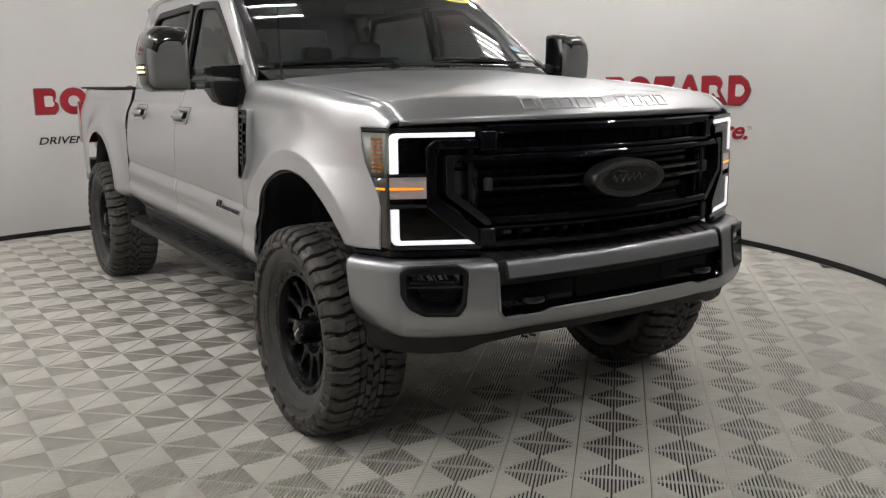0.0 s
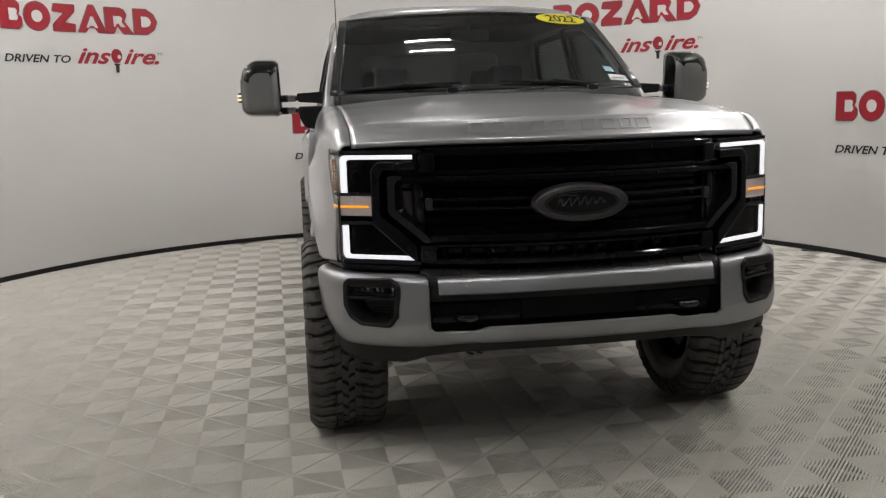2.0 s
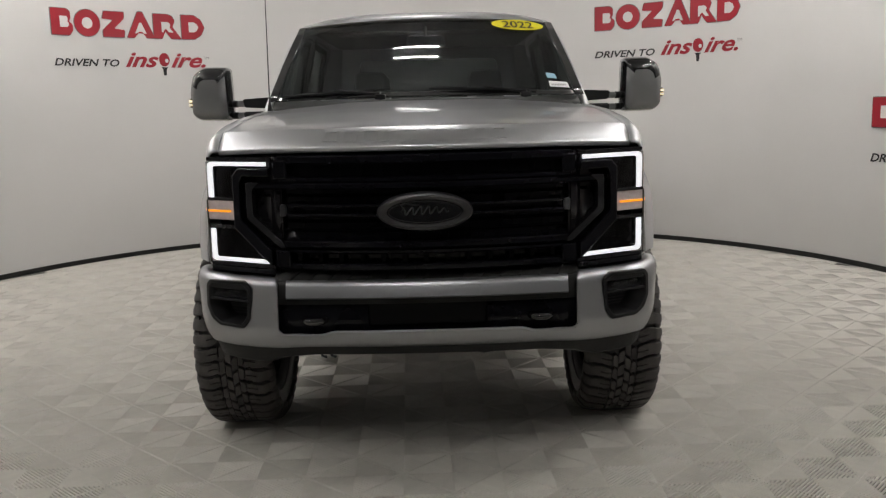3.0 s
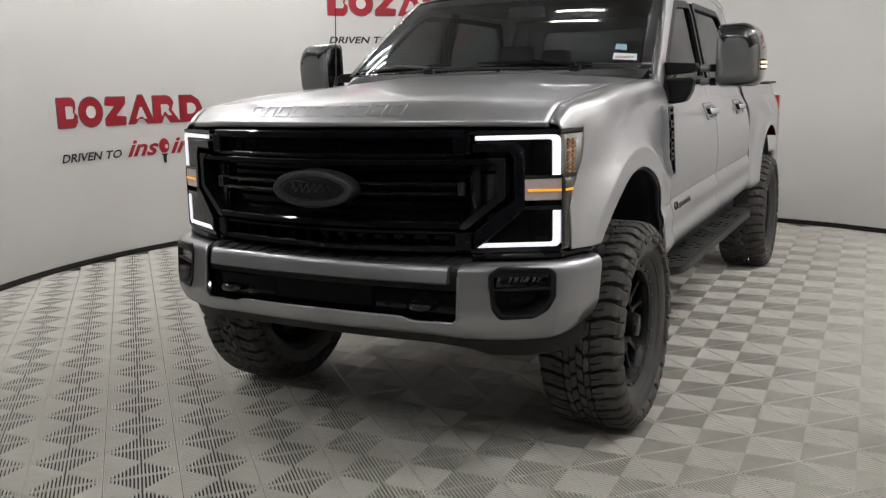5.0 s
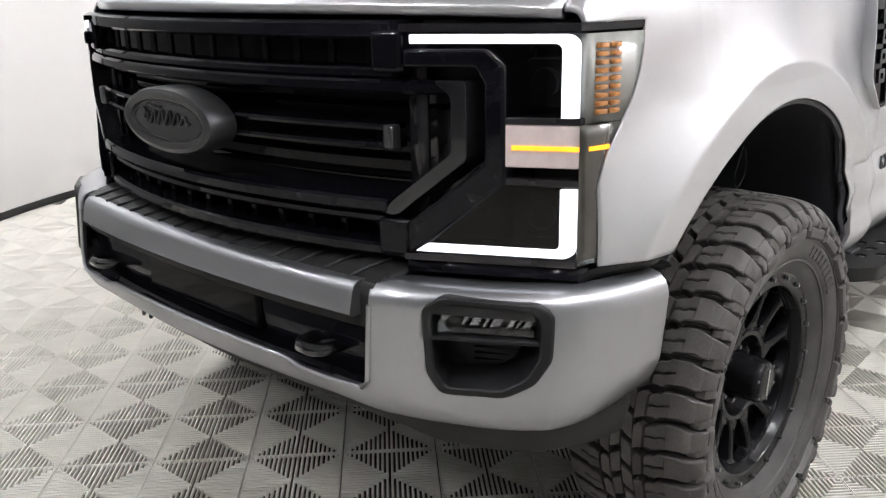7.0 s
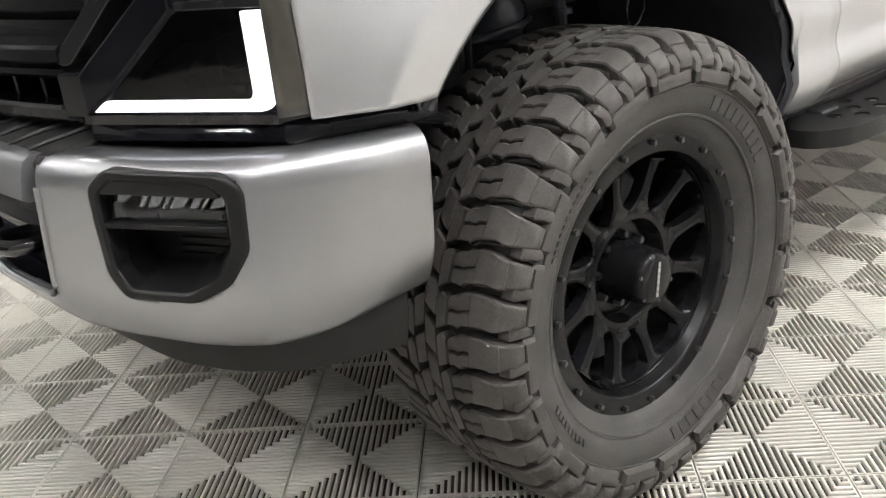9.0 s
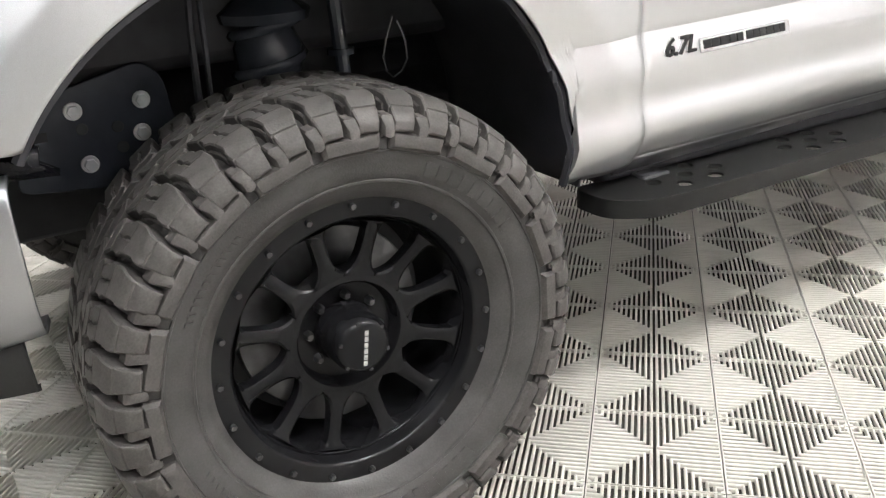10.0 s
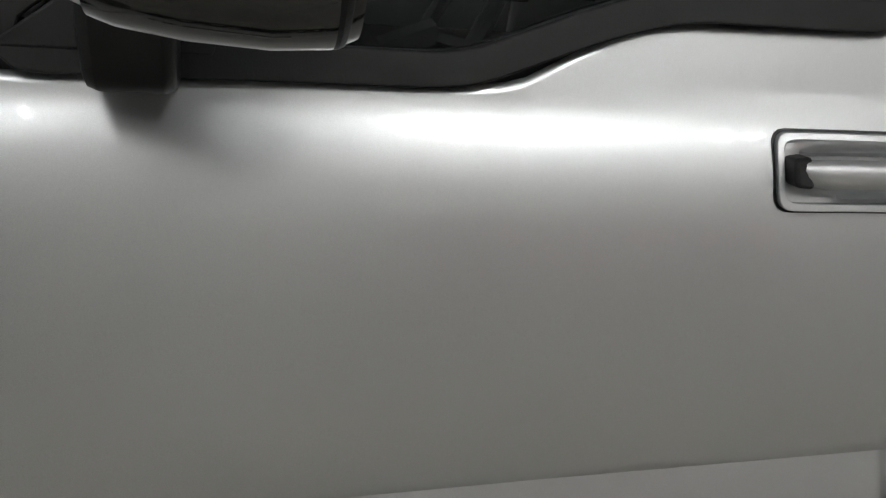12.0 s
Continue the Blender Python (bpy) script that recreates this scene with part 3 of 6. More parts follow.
def handle(side, y, z, parent):
    bez = rounded([(y - 0.135, z - 0.048), (y + 0.135, z - 0.048), (y + 0.135, z + 0.048), (y - 0.135, z + 0.048)], 0.022)
    pocket = [(y + (u - y) * 0.93, z + (v - z) * 0.80) for u, v in bez]
    put = lambda u, v, d: (side_x(u, v) + d, u, v)
    h = part("door_handle", Shape().ring(bez, pocket, put, -0.002, 0.009), PAINT, parent, "silver pull handle in a recessed bezel", side, bevel=0.0015)
    part("handle_gasket", Shape().ring([(y + (u - y) * 1.025, z + (v - z) * 1.06) for u, v in bez], bez, put, -0.002, 0.0015), SATIN_BLACK, h, side=side)
    grip = Shape()
    rows = []
    for k in range(29):
        u = y - 0.122 + 0.244 * k / 28
        rise = min(1, k / 5, (28 - k) / 5)
        out, slim = 0.026 * math.sin(rise * math.pi / 2), 0.72 + 0.28 * rise
        rows.append([(side_x(u, z) + out + dx, u, z + 0.003 + dz * slim) for dx, dz in ((0.006, -0.020), (0.013, -0.016), (0.017, -0.006), (0.017, 0.004), (0.012, 0.014), (0.002, 0.018), (-0.006, 0.010), (-0.006, -0.014))])
    grip.grid(rows, True)
    n = len(rows[0])
    grip.f += [tuple(range(n)), tuple(range(len(grip.v) - n, len(grip.v)))]
    part("grip", grip, PAINT, h, "silver grip bar", side, smooth=50)
    bowl = Shape()
    loops = [(1.0, 0.0015), (0.97, -0.006), (0.93, -0.022), (0.84, -0.036), (0.6, -0.042)]
    bowl.grid([[put(y + (u - y) * k, z + (v - z) * k, d) for u, v in pocket] for k, d in loops], True)
    n = len(pocket)
    bowl.f.append(tuple(range(len(bowl.v) - n, len(bowl.v))))
    part("pocket", bowl, PAINT, h, "hollow silver pocket behind the grip", side, orient=(1, 0, 0), smooth=50)
    for e in (-1, 1):
        part("grip_end", Shape().prism(rounded([(y + e * 0.124, z - 0.015), (y + e * 0.098, z - 0.017), (y + e * 0.098, z + 0.022), (y + e * 0.124, z + 0.019)], 0.007), put, 0.0, 0.030), SATIN_BLACK, h, "dark end of the grip", side, bevel=0.005)


def front_sill(y):
    return lerp([(1.70, 1.481), (2.26, 1.484), (2.34, 1.491), (2.44, 1.541), (2.50, 1.564), (2.58, 1.573), (3.0, 1.579)], y)


def rear_sill(y):
    return 1.579


def window_set(side, outline, parent, name):
    """Black frame, trim and a pane in the leaning side of the cab."""
    put = lambda u, v, d: (cab_x(v) + d, u, v)
    c = Vector((sum(p[0] for p in outline) / len(outline), sum(p[1] for p in outline) / len(outline)))
    poly = rounded(outline, 0.04, 4)
    wide = []
    n = len(poly)
    for i, p in enumerate(poly):
        t = (Vector(poly[(i + 1) % n]) - Vector(poly[i - 1])).normalized()
        wide.append((p[0] + t.y * 0.042, p[1] - t.x * 0.042))
    if abs(sum((Vector(w) - c).length for w in wide)) < sum((Vector(p) - c).length for p in poly):
        wide = [(2 * p[0] - w[0], 2 * p[1] - w[1]) for p, w in zip(poly, wide)]
    part("window_trim", Shape().ring(wide, poly, put, -0.03, 0.010), SATIN_BLACK, parent, "black rubber and plastic window trim", side, bevel=0.003)
    pane = part("window_pane", Shape().prism(poly, put, -0.012, -0.008), GLASS, parent, "clear side window glass", side, smooth=0)
    pane.visible_shadow = False
    return wide


ROOF_RAIL = [(1.70, 1.57), (1.95, 1.775), (2.2, 1.97), (2.42, 2.12), (2.6, 2.16), (3.2, 2.185), (3.9, 2.18), (4.14, 2.14)]


def doors(side):
    put = lambda u, v, d: (cab_x(v) + d, u, v)
    d1 = part("front_door", door_panel(side, 1.698, 2.925, 0.70, front_sill), PAINT, truck, "silver front door with a body crease and black-trimmed window", side, orient=(1, 0, 0), solid=0.03, smooth=20)
    d2 = part("rear_door", door_panel(side, 2.933, 4.13, 0.70, rear_sill), PAINT, truck, "silver rear door with black-trimmed window", side, orient=(1, 0, 0), solid=0.03, smooth=20)
    handle(side, HANDLE_Y[0], HANDLE_Z, d1)
    handle(side, HANDLE_Y[1], HANDLE_Z, d2)
    window_set(side, [(1.775, 1.522), (2.27, 1.522), (2.44, 1.585), (2.55, 1.613), (2.86, 1.613), (2.86, 2.035), (2.50, 2.015), (2.02, 1.70)], d1, "front")
    window_set(side, [(3.01, 1.613), (3.62, 1.613), (3.98, 1.63), (3.90, 1.90), (3.78, 2.03), (3.01, 2.04)], d2, "rear")
    # pillars and roof sides
    s = Shape()
    s.ring([(2.885, 1.56), (2.98, 1.56), (2.98, 2.09), (2.885, 2.09)], [(2.92, 1.6), (2.945, 1.6), (2.945, 2.06), (2.92, 2.06)], put, -0.05, -0.004)
    part("door_pillar", s, SATIN_BLACK, truck, side=side)
    rail_out = ROOF_RAIL
    rail_in = [(1.80, 1.535), (2.02, 1.725), (2.24, 1.90), (2.49, 2.04), (2.6, 2.06), (3.2, 2.072), (3.8, 2.062), (3.98, 1.99)]
    s = Shape()
    rows = []
    for (a, b), (c, d) in zip(rail_out, rail_in):
        rows.append([(cab_x(b) - 0.03, a, b + 0.01), (cab_x(b) + 0.005, a, b), (cab_x((b + d) / 2) + 0.012, (a + c) / 2, (b + d) / 2), (cab_x(d) + 0.006, c, d), (cab_x(d) - 0.045, c, d)])
    s.grid(rows)
    part("roof_rail", s, PAINT, truck, "silver front pillar and roof side rail", side, orient=(1, 0, 0), solid=0.02, smooth=50)
    s = Shape()
    s.grid([[(cab_x(z) + 0.004, y, z) for y in (4.0 - (z - 1.56) * 0.17, 4.08, 4.14)] for z in spaced(1.555, 2.10, 12)])
    s.grid([[(cab_x(z) + 0.004, 4.14, z), (cab_x(z) - 0.06, 4.165, z), (0.70, 4.17, z)] for z in spaced(1.30, 2.10, 12)])
    part("rear_pillar", s, PAINT, truck, "silver rear cab corner", side, orient=(1, 0.3, 0), solid=0.02)
    skin = Shape().grid([[(side_x(y, z) - 0.002, y, z) for y in spaced(1.70, 4.13, 25)] for z in spaced(0.612, 0.698, 10)])
    part("rocker_skin", skin, PAINT, truck, "silver rolled-under rocker edge", side, orient=(1, 0, -0.3), solid=0.01, smooth=40)
    s = Shape().box((0.905, 2.92, 0.67), (0.12, 2.5, 0.10))
    part("rocker_panel", s, UNDERSIDE, truck, "dark rocker panel under the doors", side, bevel=0.02)
    # sill wall behind the door gaps
    s = Shape().box((0.93, 2.92, 1.08), (0.06, 2.47, 0.75))
    part("door_lining", s, DASH, truck, "dark inner door lining", side)
    # mirror sail on the front door
    sail = Shape().prism([(1.76, 1.505), (1.99, 1.505), (2.04, 1.70), (1.93, 1.63)], put, -0.012, 0.012)
    part("mirror_sail", sail, SATIN_BLACK, d1, "black triangular mirror base", side, bevel=0.004)
    # lettered badge on the lower door
    put2 = lambda u, v, d: (side_x(u, v) + d, u, v)
    slant = 0.03

    def along(u, v, d):
        return put2(1.745 + u if side > 0 else 2.14 - u, 0.9045 + v + slant * (u if side > 0 else 0.395 - u), d)
    plate = rounded([(0.115, 0.0), (0.395, 0.0), (0.395, 0.030), (0.115, 0.030)], 0.003, 2)
    b = part("engine_badge", Shape().prism(plate, along, 0.0, 0.005), BADGE_SILVER, d1, "silver badge with dark bars and engine size", side, bevel=0.001)
    u = 0.125
    for w in (0.024, 0.026, 0.030, 0.022, 0.022, 0.008, 0.022, 0.020, 0.022, 0.024, 0.020, 0.020):
        if w > 0.01:
            part("dark_bar", Shape().prism([(u, 0.008), (u + w - 0.004, 0.008), (u + w - 0.004, 0.026), (u, 0.026)], along, 0.004, 0.0068), SATIN_BLACK, b, side=side)
        u += w * 0.99
    vs, fs = letters("6.7L", 0.050, shear=0.35, bold=0.0012)
    for off, mat, gap in ((0.003, BADGE_SILVER, -0.004), (0.0055, SATIN_BLACK, 0.0)):
        s = Shape()
        s.add([along(x * 1.05 + 0.012 + gap, y + 0.008 - gap * 0.3, off) for x, y, _ in vs], fs)
        t = part("engine_size", s, mat, b, "slanted engine size figures", side, orient=(1, 0, 0), smooth=0, solid=0.003)


for side in (1, -1):
    doors(side)

roof = Shape()
rows = []
for i in range(24):
    y = 2.30 + (4.17 - 2.30) * i / 23
    row = []
    for k in range(31):
        u = -1 + 2 * k / 30
        half = lerp([(2.30, 0.825), (2.45, 0.84), (2.7, 0.85), (4.17, 0.84)], y)
        front = 0.10 * u * u
        yy = y + front * max(0, 1 - i / 6)
        crown = lerp([(2.30, 2.170), (2.42, 2.21), (2.6, 2.235), (2.9, 2.245), (3.4, 2.24), (4.0, 2.21), (4.17, 2.16)], y)
        row.append((half * u, yy, crown - (crown - lerp(ROOF_RAIL, yy) - 0.004) * abs(u) ** 5 - 0.02 * u * u))
    rows.append(row)
roof.grid(rows)
part("roof", roof, PAINT, truck, "silver cab roof", orient=(0, 0, 1), solid=0.03, smooth=40)
headliner = Shape().grid([[(x, y, 2.09) for x in spaced(-0.74, 0.74, 5)] for y in spaced(2.45, 4.1, 5)])
part("headliner", headliner, DASH, truck, solid=0.01, orient=(0, 0, -1))


def ws_point(u, v, d=0.0):
    """A point of the windshield: u across from -1 to 1, v up from 0 to 1, d outwards."""
    b = Vector((0.92 * u, 1.715 - 0.20 * (1 - u * u), 1.665 - 0.01 * u * u))
    t = Vector((0.815 * u, 2.40 - 0.10 * (1 - u * u), 2.128 + 0.035 * (1 - u * u)))
    p = b + (t - b) * v
    return p + Vector((0, -0.55, 0.83)) * (d + 0.012 * math.sin(v * math.pi))


ws = Shape().grid([[ws_point(u, v) for u in spaced(-1, 1, 33)] for v in spaced(0, 1, 17)])
ws_ob = part("windshield", ws, WINDSHIELD, truck, "large tinted windshield", orient=(0, -1, 1), solid=0.005)
ws_ob.visible_shadow = False
border = Shape()
for u0, u1, v0, v1 in ((-1, 1, 0, 0.045), (-1, 1, 0.975, 1.0), (-1.012, -0.955, 0, 1), (0.955, 1.012, 0, 1)):
    border.grid([[ws_point(u, v, 0.003) for u in spaced(u0, u1, 17)] for v in spaced(v0, v1, 9)])
part("windshield_border", border, GLOSS_BLACK, ws_ob, "black glass border", orient=(0, -1, 1), solid=0.003)
rear_glass = Shape().prism(rounded([(-0.62, 1.62), (0.62, 1.62), (0.58, 2.0), (-0.58, 2.0)], 0.05), lambda u, v, d: (u, 4.17 + d, v), 0.0, 0.006)
rear_pane = part("rear_window", rear_glass, GLASS_DARK, truck, "dark rear cab window", smooth=0)
rear_pane.visible_shadow = False
s = Shape().ring(rounded([(-0.80, 1.30), (0.80, 1.30), (0.72, 2.13), (-0.72, 2.13)], 0.05), rounded([(-0.62, 1.62), (0.62, 1.62), (0.58, 2.0), (-0.58, 2.0)], 0.05), lambda u, v, d: (u, 4.165 + d, v), -0.02, 0.008)
part("cab_back", s, PAINT, truck, "silver cab back panel")
s = Shape().box((0, 4.15, 1.0), (1.9, 0.04, 0.62))
part("cab_bulkhead", s, UNDERSIDE, truck)
s = Shape().box((0, 1.78, 1.15), (1.84, 0.06, 0.86)).box((0, 2.95, 0.74), (1.82, 2.4, 0.06))
part("cab_floor", s, DASH, truck, "dark cab floor and firewall")
# oval price-year sticker and paper stickers on the glass
ov = Shape()
ring = [(0.72 + 0.205 * math.cos(k * math.tau / 32), 0.915 + 0.080 * math.sin(k * math.tau / 32)) for k in range(32)]
ov.prism(ring, lambda u, v, d: ws_point(u, v, d), 0.004, 0.006)
part("year_sticker", ov, STICKER_YELLOW, ws_ob, "yellow oval sticker reading 2022", smooth=0)
vs, fs = letters("2022", 0.085, bold=0.001)
w = max(v[0] for v in vs)
s = Shape().add([ws_point(0.72 + (x - w / 2) * 1.45, 0.915 + (y - 0.029) * 1.7, 0.0075) for x, y, _ in vs], fs)
part("year_figures", s, SIGN_BLACK, ws_ob, "black figures 2022", orient=(0, -1, 1), smooth=0)
for (u0, u1, v0, v1), mat, nm in (((0.80, 0.93, 0.07, 0.135), STICKER_WHITE, "paper_sticker"), ((0.80, 0.865, 0.175, 0.235), STICKER_BLUE, "small_sticker")):
    s = Shape().prism([(u0, v0 + 0.012), (u1, v0), (u1 - 0.005, v1), (u0, v1 + 0.012)], lambda u, v, d: ws_point(u, v, d), 0.004, 0.0055)
    part(nm, s, mat, ws_ob, "small paper sticker on the glass", smooth=0)
for k in range(9):
    u = 0.815 + k * 0.011
    s = Shape().prism([(u, 0.092), (u + 0.005, 0.092), (u + 0.005, 0.112), (u, 0.112)], lambda u, v, d: ws_point(u, v, d), 0.0055, 0.0065)
    part("sticker_bar", s, SIGN_GREY, ws_ob, smooth=0)


def wiper(u0, u1, v0, v1, pivot):
    blade = Shape().tube([ws_point(u0 + (u1 - u0) * k / 10, v0 + (v1 - v0) * k / 10, 0.012) for k in range(11)], [0.006 + 0.004 * math.sin(k / 10 * math.pi) for k in range(11)], 6)
    w = part("wiper", blade, SATIN_BLACK, truck, "black windshield wiper at rest")
    a, b = ws_point(*pivot, 0.0), ws_point((u0 + u1) / 2, (v0 + v1) / 2, 0.028)
    arm = Shape().tube([a, a + Vector((0, -0.02, 0.03)), a.lerp(b, 0.5) + Vector((0, -0.012, 0.014)), b], [0.014, 0.013, 0.009, 0.007], 6)
    part("wiper_arm", arm, SATIN_BLACK, w)
    part("wiper_pivot", Shape().box(a + Vector((0, -0.015, 0.012)), (0.06, 0.035, 0.03)), SATIN_BLACK, w, bevel=0.006)


wiper(-0.93, -0.22, 0.03, 0.06, (-0.28, -0.02))
wiper(0.02, 0.70, 0.06, 0.035, (0.62, -0.02))
part("antenna", Shape().tube([(-0.885, 1.50, 1.60), (-0.885, 1.505, 1.63), (-0.885, 1.51, 1.66), (-0.885, 1.53, 2.0), (-0.885, 1.56, 2.55)], [0.014, 0.010, 0.004, 0.0028, 0.002], 8), SATIN_BLACK, truck, "thin black whip antenna")


# ---- cab interior ----
dash = Shape()
dash.grid([[(x, y - 0.10 * (1 - (x / 0.9) ** 2), z) for x in spaced(-0.86, 0.86, 19)] for y, z in ((1.80, 1.56), (1.86, 1.60), (2.02, 1.615), (2.14, 1.59), (2.20, 1.52), (2.18, 1.30), (2.12, 1.10))])
part("dashboard", dash, DASH, truck, "dark moulded dashboard", orient=(0, 0, 1), solid=0.03, smooth=50)
s = Shape()
ring = [(0.42 + 0.19 * math.cos(k * math.tau / 32), 2.38 + 0.09 * math.sin(k * math.tau / 32), 1.50 + 0.17 * math.sin(k * math.tau / 32)) for k in range(33)]
s.tube(ring, 0.016, 8)
for k in (0, 16, 24):
    s.tube([ring[k], (0.42, 2.37, 1.50)], 0.016, 6)
s.tube([(0.42, 2.37, 1.50), (0.42, 2.16, 1.42)], 0.04, 8)
part("steering_wheel", s, DASH, truck, "black three-spoke steering wheel")
s = Shape().prism(rounded([(-0.13, 1.985), (0.13, 1.985), (0.12, 2.055), (-0.12, 2.055)], 0.02), lambda u, v, d: (u, 2.34 + d, v), -0.03, 0.0)
s.tube([(0, 2.33, 2.04), (0, 2.36, 2.12)], 0.012, 6)
part("inner_mirror", s, DASH, truck, "black rear-view mirror", bevel=0.006)


def seat(x, y, width, heads):
    s = Shape()
    s.box((x, y, 1.02), (width, 0.52, 0.16))
    c = part("seat", s, LEATHER, truck, "grey leather seat with headrest", bevel=0.05)
    back = Shape()
    back.grid([[(x + u * width / 2, y + 0.25 + (z - 1.05) * 0.25 - 0.07 * (1 - u * u) * 0 + d, z) for u in spaced(-1, 1, 7)] for z, d in ((1.0, 0.0), (1.3, -0.01), (1.62, 0.0), (1.64, 0.06), (1.6, 0.12), (1.0, 0.14))])
    part("backrest", back, LEATHER, c, smooth=60, solid=0.01, orient=(0, -1, 0))
    for hx in heads:
        part("headrest", Shape().prism(rounded([(hx - 0.13, 1.66), (hx + 0.13, 1.66), (hx + 0.115, 1.86), (hx - 0.115, 1.86)], 0.04), lambda u, v, d: (u, y + 0.44 + d, v), -0.05, 0.05), LEATHER, c, bevel=0.02)


seat(-0.43, 2.75, 0.55, (-0.43,))
seat(0.43, 2.75, 0.55, (0.43,))
seat(0.0, 3.62, 1.45, (-0.45, 0.45))


# ---- cargo bed ----
def bed_side(side):
    s = Shape()
    y0, y1 = 4.20, 6.22
    ys = spaced(y0, REAR_Y - 0.545, 10) + [REAR_Y - 0.54 * math.cos(k * math.pi / 50) for k in range(51)] + spaced(REAR_Y + 0.545, y1, 12)
    rows = []
    for i in range(50):
        row = []
        for y in ys:
            low = max(arch_z(y, REAR_Y, 0.54, 0.54), 0.74)
            z = low + (1.545 - low) * i / 49
            tail = 0.05 * max(0, (y - 5.75) / 0.47) ** 2
            row.append((min(side_x(y, z), 1.056) - tail + flare(y, z, REAR_Y) * 0.9, y, z))
        rows.append(row)
    rows.append([(0.93, y, 1.555) for y in ys])
    rows.append([(0.90, y, 1.55) for y in ys])
    rows.append([(0.90, y, 1.0) for y in ys])
    s.grid(rows)
    b = part("bed_side", s, PAINT, truck, "silver cargo bed side with rear wheel arch", side, orient=(1, 0, 0), smooth=28)
    part("bed_cap", Shape().box((0.94, 5.21, 1.562), (0.09, 2.0, 0.016)), TEXTURED_BLACK, b, "black bed rail cap", side, bevel=0.005)
    s = Shape().prism(rounded([(6.10, 1.06), (6.235, 1.06), (6.245, 1.44), (6.15, 1.44)], 0.02), lambda u, v, d: (0.90 + d, u, v), 0.0, 0.128)
    part("tail_lamp", s, RED_LENS, truck, "tall red tail lamp", side, bevel=0.008)
    s = Shape().grid([[(x, REAR_Y + 0.565, 0.52)] + [(x, REAR_Y + 0.56 * math.cos(k * math.pi / 30), 0.75 + 0.49 * math.sin(k * math.pi / 30)) for k in range(31)] + [(x, REAR_Y - 0.565, 0.60)] for x in spaced(0.55, 1.02, 6)])
    part("rear_wheel_well", s, LINER, b, "black rear wheel well", side, solid=0.006, orient=(0, 0, -1))


for side in (1, -1):
    bed_side(side)
part("tailgate", Shape().box((0, 6.22, 1.27), (1.78, 0.06, 0.56)), PAINT, truck, "silver tailgate", bevel=0.015)
part("bed_floor", Shape().box((0, 5.2, 0.98), (1.78, 2.02, 0.06)).box((0, 4.22, 1.26), (1.78, 0.04, 0.56)), UNDERSIDE, truck, "dark bed floor")
part("rear_bumper", Shape().box((0, 6.30, 0.80), (1.96, 0.14, 0.22)), PAINT_DIMMED, truck, "silver rear step bumper", bevel=0.03)


# ---- front end ----
def grille_y(x):
    return 0.045 + 0.155 * (abs(x) / 0.755) ** 2


